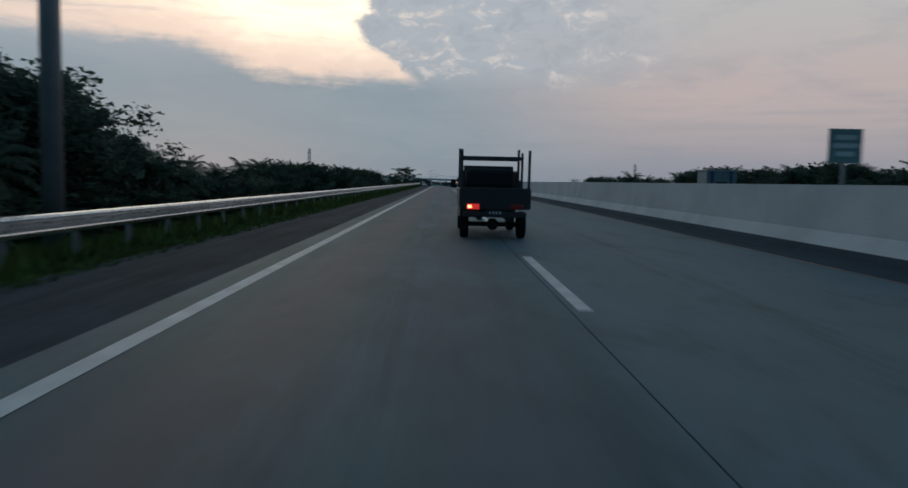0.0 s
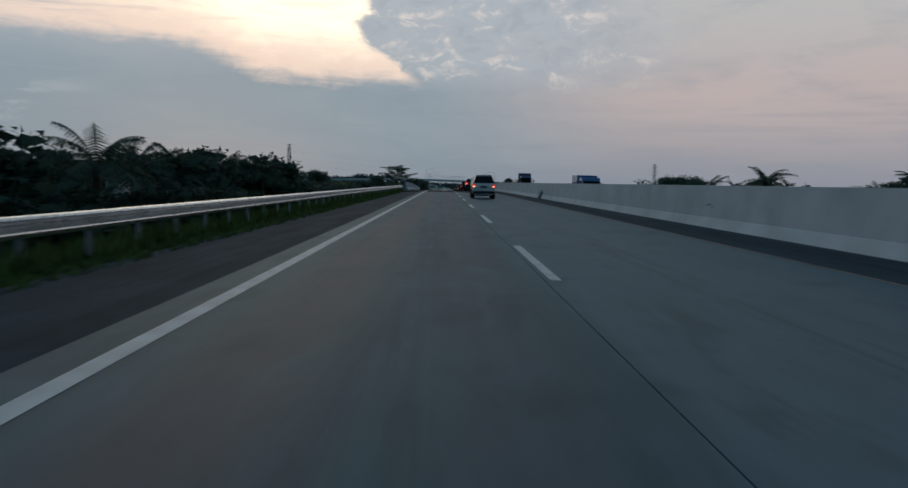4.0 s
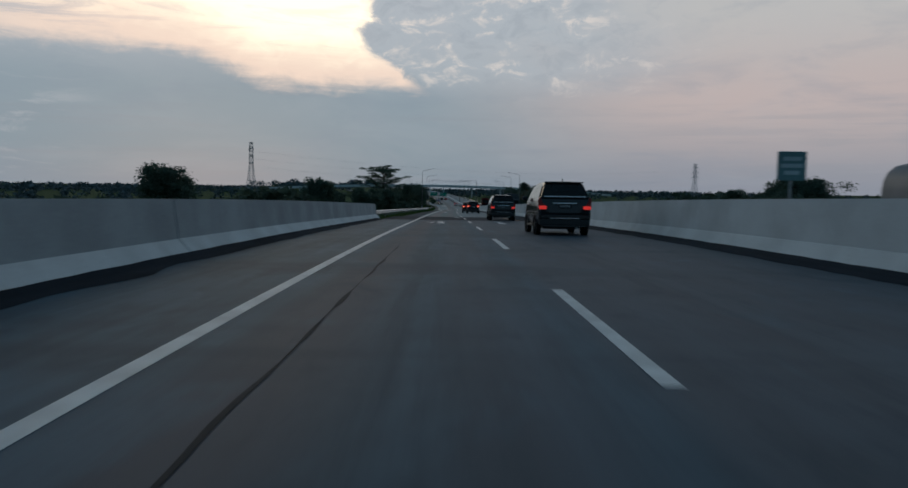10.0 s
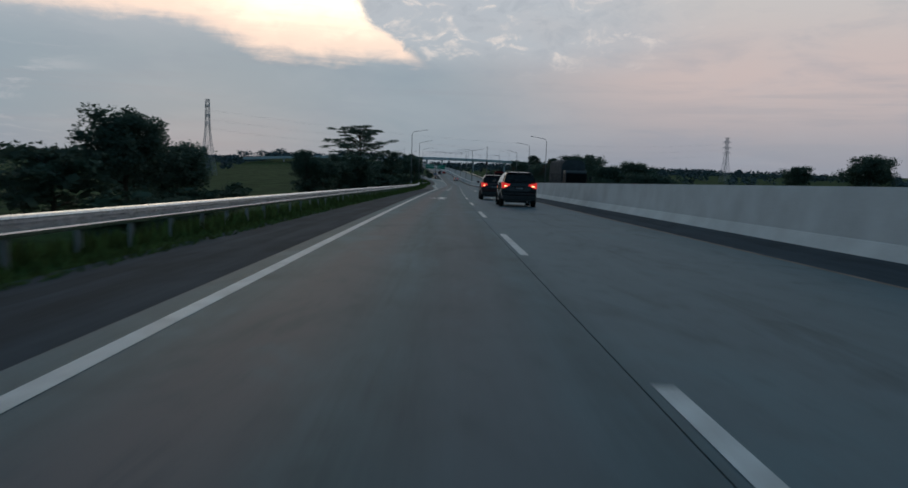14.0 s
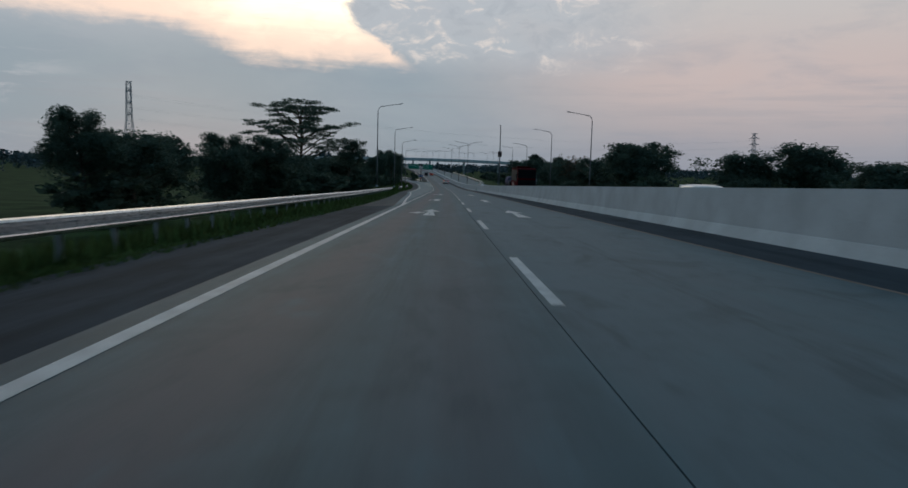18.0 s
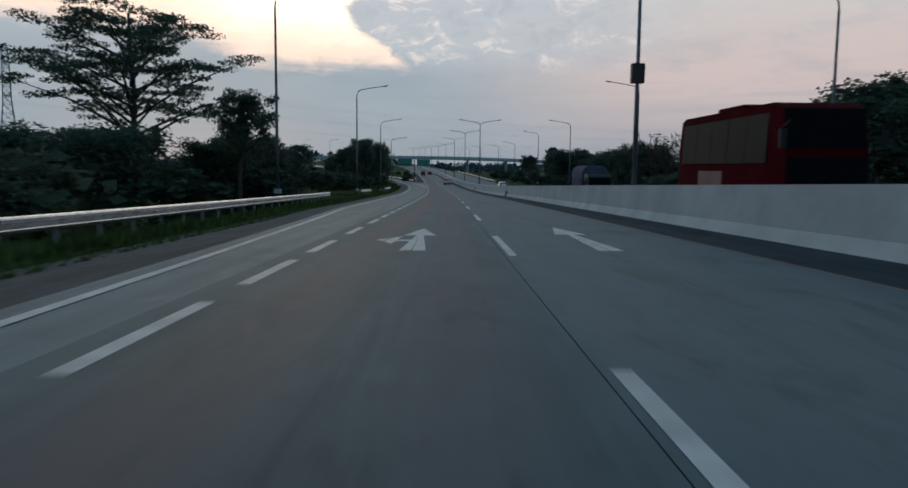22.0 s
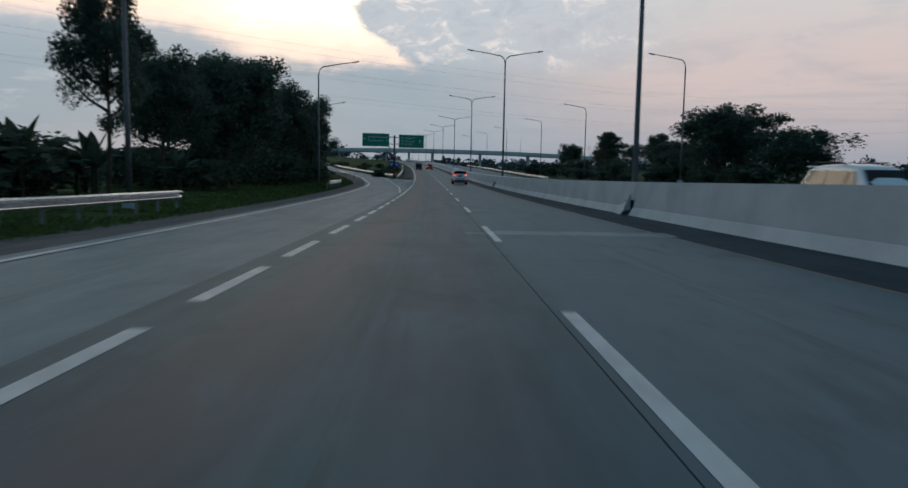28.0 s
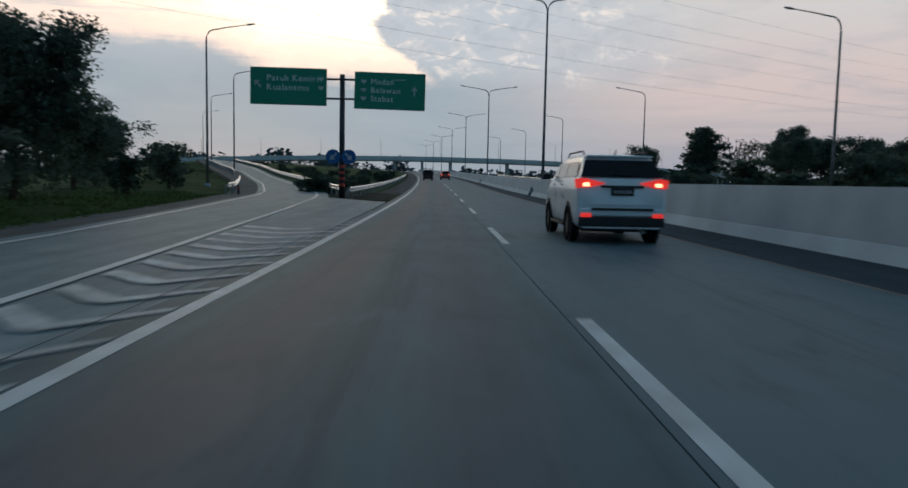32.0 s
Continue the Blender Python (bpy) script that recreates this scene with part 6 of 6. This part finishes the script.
passenger_car("minivan", place(532.7, 13.6, -0.05, 180, 1), "white minivan with dark roof rails in the oncoming lanes", WHITEP, 4.5, 0.86, 1.88, 1.08, 0.8, 2.7, 0.33, 1.0, 0.35, lights=False, extras=("rails", "dark"), group="oncoming cars")


def coach(m):
    ob = thing("coach", m, "red coach with dark windscreen in the oncoming lanes", "bus")
    red = mat("red_coach_paint", (0.075, 0.005, 0.008), 0.85, vary=0.15, bump=0)
    prof = [(-9.0, 0.45), (-9.05, 2.6), (-8.8, 3.5), (-8.4, 3.62), (-0.9, 3.62), (-0.35, 3.4), (-0.1, 2.2), (0, 1.0), (-0.05, 0.4), (-1.9, 0.4), (-1.95, 0.7), (-2.4, 0.95), (-2.85, 0.7), (-2.9, 0.4), (-6.2, 0.4), (-6.25, 0.7), (-6.7, 0.95), (-7.15, 0.7), (-7.2, 0.4)]
    soften(part("body", shell(prof, 1.23, 1.9, 0.05), red, ob), 0.10, 3)
    part("windscreen", cross_pane(-0.02, 1.45, -0.33, 3.42, 1.12, 1.08, 0.03), SMOKE, ob)
    for sg in (1, -1):
        for k in range(5):
            y = -8.45 + 1.48 * k
            part("side_window", pane([(y, 1.95), (y + 1.44, 1.95), (y + 1.44, 3.35), (y, 3.35)], lambda z: 1.23 - max(0, z - 1.9) * 0.05, sg, 0.01), SMOKE, ob)
        bm = B()
        box(bm, sg * 1.243, -5.4, 1.45, 0.02, 2.2, 0.5)
        part("side_panel", bm, mat("pale_grey_panel", (0.2, 0.1, 0.1), 0.5), ob, "dull painted shape on the side")
        bm = B()
        tube(bm, [(sg * 1.0, -0.2, 3.1), (sg * 1.35, 0.2, 2.9)], 0.02, 6)
        box(bm, sg * 1.35, 0.2, 2.6, 0.18, 0.08, 0.5)
        part("mirror", bm, TRIM, ob)
        bm = B()
        box(bm, sg * 0.88, -0.01, 0.85, 0.45, 0.08, 0.2)
        soften(part("headlight", bm, RIM, ob), 0.04)
    truck_wheels(ob, [(sg * 1.02, y) for sg in (1, -1) for y in (-2.4, -6.7)], 0.48, 0.3)
    bm = B()
    box(bm, 0, -5, 3.72, 1.6, 2.2, 0.2)
    soften(part("roof_unit", bm, red, ob), 0.06)
    return ob


coach(place(416.8, 12.6, -0.05, 180))

# ---------- pylons and their cables ----------
# the pale blue-grey carries the haze of distance in the steel's colour
LATT = mat("haze_tinted_pylon_steel", (0.30, 0.34, 0.38), 0.6, metal=0.1, vary=0.15)


def pylon(m, high, label):
    ob = thing("pylon", m, label, "pylon", "pylons by the motorway")
    half = [(0, 3.2), (high * 0.45, 1.5), (high * 0.62, 0.95), (high * 0.97, 0.75), (high, 0.35)]

    def wd(z):
        return blend(z, half)
    for sx, sy in ((1, 1), (1, -1), (-1, -1), (-1, 1)):
        bm = B()
        tube(bm, [(sx * b, sy * b, a) for a, b in half], 0.11, 4)
        part("leg", bm, LATT, ob)
    bm = B()
    zs = [high * k / 15 for k in range(16)]
    for a, b in zip(zs, zs[1:]):
        for sx, sy, tx, ty in ((1, 1, -1, 1), (-1, 1, -1, -1), (-1, -1, 1, -1), (1, -1, 1, 1)):
            tube(bm, [(sx * wd(a), sy * wd(a), a), (tx * wd(b), ty * wd(b), b)], 0.055, 3, False)
            tube(bm, [(tx * wd(a), ty * wd(a), a), (sx * wd(b), sy * wd(b), b)], 0.055, 3, False)
            tube(bm, [(sx * wd(b), sy * wd(b), b), (tx * wd(b), ty * wd(b), b)], 0.05, 3, False)
    part("bracing", bm, LATT, ob)
    bm = B()
    for sy in (-0.7, 0.7):
        tube(bm, [(-1.7, sy, high - 0.1), (1.7, sy, high - 0.1)], 0.10, 4)
        tube(bm, [(-1.7, sy, high - 0.1), (0, sy, high - 1.2), (1.7, sy, high - 0.1)], 0.07, 4)
    part("crown_beam", bm, LATT, ob)
    for z in (high * 0.66, high * 0.78, high * 0.90):
        for sg in (1, -1):
            bm = B()
            for dz in (0, 0.9):
                for sy in (0.6, -0.6):
                    tube(bm, [(sg * 0.7, sy, z + dz), (sg * 3.6, 0, z + 0.1)], 0.10, 4, False)
            arm = part("cross_arm", bm, LATT, ob)
            bm = B()
            for k in range(5):
                bmesh.ops.create_uvsphere(bm, u_segments=8, v_segments=4, radius=0.13, matrix=Matrix.Translation((sg * 3.6, 0, z - 0.15 - 0.28 * k)) @ Matrix.Diagonal((1, 1, 0.5, 1)))
            part("insulator", bm, mat("brown_insulator", (0.07, 0.05, 0.045), 0.3), arm)
    return ob


_a, _b = R(592, -107, land(592, -107)), R(786, 218, land(786, 218))
_dir = (_b - _a)
_ang = math.degrees(math.atan2(_dir.y, _dir.x)) + 90
_ha, _hb = axis(592).z + 33.5 - _a.z, axis(786).z + 31.0 - _b.z
_pa = pylon(Matrix.Translation(_a) @ Matrix.Rotation(radians(_ang), 4, "Z"), _ha, "tall steel lattice pylon in the fields")
_pb = pylon(Matrix.Translation(_b) @ Matrix.Rotation(radians(_ang), 4, "Z"), _hb, "steel lattice pylon beyond the oncoming lanes")
CABLE = mat("power_cable", (0.30, 0.31, 0.32), 0.5, metal=0.3)
for _fz in (0.66, 0.78, 0.90):
    for _sg in (1, -1):
        _p = _pa.matrix_basis @ Vector((_sg * 3.6, 0, _ha * _fz - 1.4))
        _q = _pb.matrix_basis @ Vector((_sg * 3.6, 0, _hb * _fz - 1.4))
        _bm = B()
        tube(_bm, [_p.lerp(_q, k / 24) - Vector((0, 0, 30 * (k / 24) * (1 - k / 24))) for k in range(25)], 0.010, 4, False)
        tagged(part("power_cable", _bm, CABLE, None), "thin power cable slung between the pylons", "cable", "power cables")

# ---------- poles, house and lights left of the first stretch ----------
_hf = thing("power_pole", place(203.7, -26.8, land(203.7, -26.8)), "twin wooden power pole with cross bars", "pole")
_h0 = 4.3 - land(203.7, -26.8)
for _x in (-1.25, 1.25):
    _bm = B()
    tube(_bm, [(_x, 0, -0.3), (_x, 0, _h0)], [0.17, 0.12], 9)
    part("post", _bm, BARK, _hf)
for _z in (_h0 - 0.1, _h0 - 1.55):
    _bm = B()
    box(_bm, 0, 0.12, _z, 3.0, 0.12, 0.14)
    part("cross_bar", _bm, BARK, _hf)
for _x in (-0.7, 0, 0.7):
    _bm = B()
    tube(_bm, [(_x, 0.12, _h0 - 1.5), (_x, 0.12, _h0 - 1.15)], [0.07, 0.05], 8)
    part("insulator", _bm, mat("brown_insulator", (0.07, 0.05, 0.045), 0.3), _hf)
GLOW = mat("white_lamp_glow", (1.0, 0.95, 0.85), 0.4, emit=12.0, vary=0.0, bump=0)
GLOWR = mat("orange_lamp_glow", (1.0, 0.32, 0.14), 0.4, emit=6.0, vary=0.0, bump=0)


def yard_lamp(s, x, z, glow, label):
    lo = land(s, x)
    ob = thing("yard_lamp", place(s, x, lo), label, "lamp")
    bm = B()
    tube(bm, [(0, 0, -0.2), (0, 0, z - lo - 0.1)], 0.05, 8)
    part("post", bm, DARKP, ob)
    bm = B()
    bmesh.ops.create_uvsphere(bm, u_segments=14, v_segments=10, radius=0.17, matrix=Matrix.Translation((0, 0, z - lo)))
    part("globe", bm, glow, ob, "lit globe")


yard_lamp(203.0, -26.5, 2.0, GLOW, "lit white yard lamp among the trees")
yard_lamp(233, -54.5, 2.2, GLOWR, "small orange lamp among the palms")


def cottage(s, x, wide, deep, eaves, label, wallrgb):
    lo = land(s, x)
    ob = thing("house", place(s, x, lo - 0.1, 12), label, "house", "houses below the road")
    wallm = mat("plaster_" + str(int(s)), wallrgb, 0.85, vary=0.2, grain=8)
    roofm = mat("rusty_sheet_roof", (0.10, 0.065, 0.05), 0.7, vary=0.3, grain=6)
    bm = B()
    box(bm, 0, 0, eaves / 2, wide, deep, eaves)
    part("wall", bm, wallm, ob)
    for sg in (1, -1):
        bm = B()
        ang = 0.42
        box(bm, 0, sg * deep * 0.27, eaves + deep * 0.115, wide + 0.8, deep * 0.64, 0.08, Matrix.Rotation(-sg * ang, 4, "X"))
        part("roof", bm, roofm, ob)
        bm = B()
        f = bm.faces.new([bm.verts.new((sg * (wide / 2 - 0.02), a * deep, b)) for a, b in ((-0.5, eaves), (0.5, eaves), (0, eaves + deep * 0.22))])
        bmesh.ops.solidify(bm, geom=[f], thickness=0.05)
        part("gable", bm, wallm, ob)
    for k in (-0.28, 0.22):
        wn = B()
        box(wn, k * wide, -deep / 2 - 0.02, eaves * 0.58, 1.1, 0.08, 1.0)
        fr = part("window", wn, DARKP, ob)
        bm = B()
        box(bm, k * wide, -deep / 2 - 0.065, eaves * 0.58, 0.95, 0.02, 0.85)
        part("pane", bm, TINT, fr)
    return ob


cottage(188, -33, 9, 6, 2.6, "low house with a rusty sheet roof among palms", (0.25, 0.24, 0.22))
cottage(160, -38, 8, 6, 2.6, "small plastered house below the embankment", (0.36, 0.35, 0.33))
cottage(215, -44, 11, 7, 2.8, "long low house behind trees", (0.2, 0.2, 0.2))

# ---------- small signs on the median and verge ----------


def median_sign(s, x=9.95, low=1.72, size=0.66):
    ob = thing("median_sign", place(s, x, 0), "small square sign on a post over the median barrier", "road sign", "small median signs")
    bm = B()
    tube(bm, [(0, 0, 1.3), (0, 0, low + 0.1)], 0.03, 8)
    part("post", bm, POST, ob)
    bm = B()
    box(bm, 0, -0.03, low + size / 2, size, 0.03, size)
    bd = soften(part("board", bm, mat("grey_green_sign_sheet", (0.14, 0.24, 0.24), 0.5), ob), 0.01)
    for k, wd in enumerate((0.42, 0.5, 0.34)):
        bm = B()
        box(bm, 0, -0.05, low + size * (0.75 - 0.24 * k), wd, 0.006, 0.09)
        part("plain_bar", bm, mat("pale_sign_bar", (0.45, 0.5, 0.5), 0.5), bd)


for _s in (14.2, 201.0):
    median_sign(_s)
_rs = thing("round_road_sign", place(508, 25.4, -0.3), "round traffic sign seen from behind on a post", "road sign")
_bm = B()
tube(_bm, [(0, 0, -0.2), (0, 0, 3.6)], 0.04, 8)
part("post", _bm, POST, _rs)
for _z, _r in ((3.2, 0.45), (2.35, 0.3)):
    _bm = B()
    bmesh.ops.create_cone(_bm, cap_ends=True, segments=24, radius1=_r, radius2=_r, depth=0.03, matrix=Matrix.Translation((0, 0.06, _z)) @ Matrix.Rotation(radians(90), 4, "X"))
    part("disc", _bm, mat("dull_sign_back", (0.25, 0.26, 0.27), 0.6), _rs)
# reflector stubs on the rail ends and a fallen branch by the barrier
for _s, _x in ((481, -7.05), (521, -7.15), (577, -7.25), (636.5, -10.2)):
    _d = thing("marker_stub", place(_s, _x, -0.2), "dark rubber marker stub at the rail end", "marker")
    _bm = B()
    tube(_bm, [(0, 0, 0), (0, 0, 0.75)], [0.07, 0.06], 10)
    part("stub", _bm, TRIM, _d)
    _bm = B()
    tube(_bm, [(0, 0, 0.55), (0, 0, 0.66)], 0.068, 10)
    part("band", _bm, REDP, _d)


# thin tubes draw dark lines on the median wall: hanging cable (231.0), crack (178.6)
for _s, _z, _pts in ((160.7, 0.80, ((0, 0), (0.25, -0.06), (0.5, 0.02), (0.72, 0.16))), (231.0, 0.8, ((0, 0.44), (1.5, 0.22), (3.5, 0.04), (5.5, 0.0), (8.0, 0.06), (9.3, 0.14), (9.8, 0.22))), (178.6, 0.12, ((0, 0), (0.9, 0.25), (1.9, 0.5), (2.3, 0.75), (2.45, 1.1))), (96.0, 0.7, ((0, 0), (0.3, 0.08), (0.5, 0.02)))):
    _bm = B()
    tube(_bm, [R(_s + a, 9.60 + 0.13 * (_z + b - 0.4), _z + b) for a, b in _pts], 0.011, 5)
    tagged(part("dry_vine", _bm, BARK, None), "thin dark brown line on the concrete barrier", "vine", "dry vines")

# a blue-grey site cabin beyond the oncoming lanes
_cab = thing("site_cabin", place(64.5, 26.2, land(64.5, 26.2)), "blue-grey steel site cabin beyond the oncoming lanes", "cabin")
_zt = 2.6 - land(64.5, 26.2)
CABIN = mat("blue_grey_cabin_sheet", (0.16, 0.22, 0.26), 0.6, vary=0.15, grain=4, stretch=(6, 6, 0.4))
_bm = B()
box(_bm, 0, 0, _zt / 2 + 0.05, 2.6, 2.4, _zt - 0.1)
soften(part("wall", _bm, CABIN, _cab), 0.03)
_bm = B()
box(_bm, 0, 0, _zt + 0.03, 2.75, 2.55, 0.10)
soften(part("roof", _bm, mat("pale_cabin_roof", (0.4, 0.42, 0.43), 0.6), _cab), 0.02)
for _x in (-0.85, 0.8):
    _bm = B()
    box(_bm, _x, -1.23, _zt / 2, 0.28, 0.08, _zt - 0.1)
    part("post", _bm, DARKBL, _cab)
_bm = B()
box(_bm, 0, -1.23, _zt * 0.6, 1.0, 0.06, 0.8)
_wf = part("window_frame", _bm, DARKP, _cab)
_bm = B()
box(_bm, 0, -1.265, _zt * 0.6, 0.86, 0.02, 0.66)
part("pane", _bm, SMOKE, _wf)
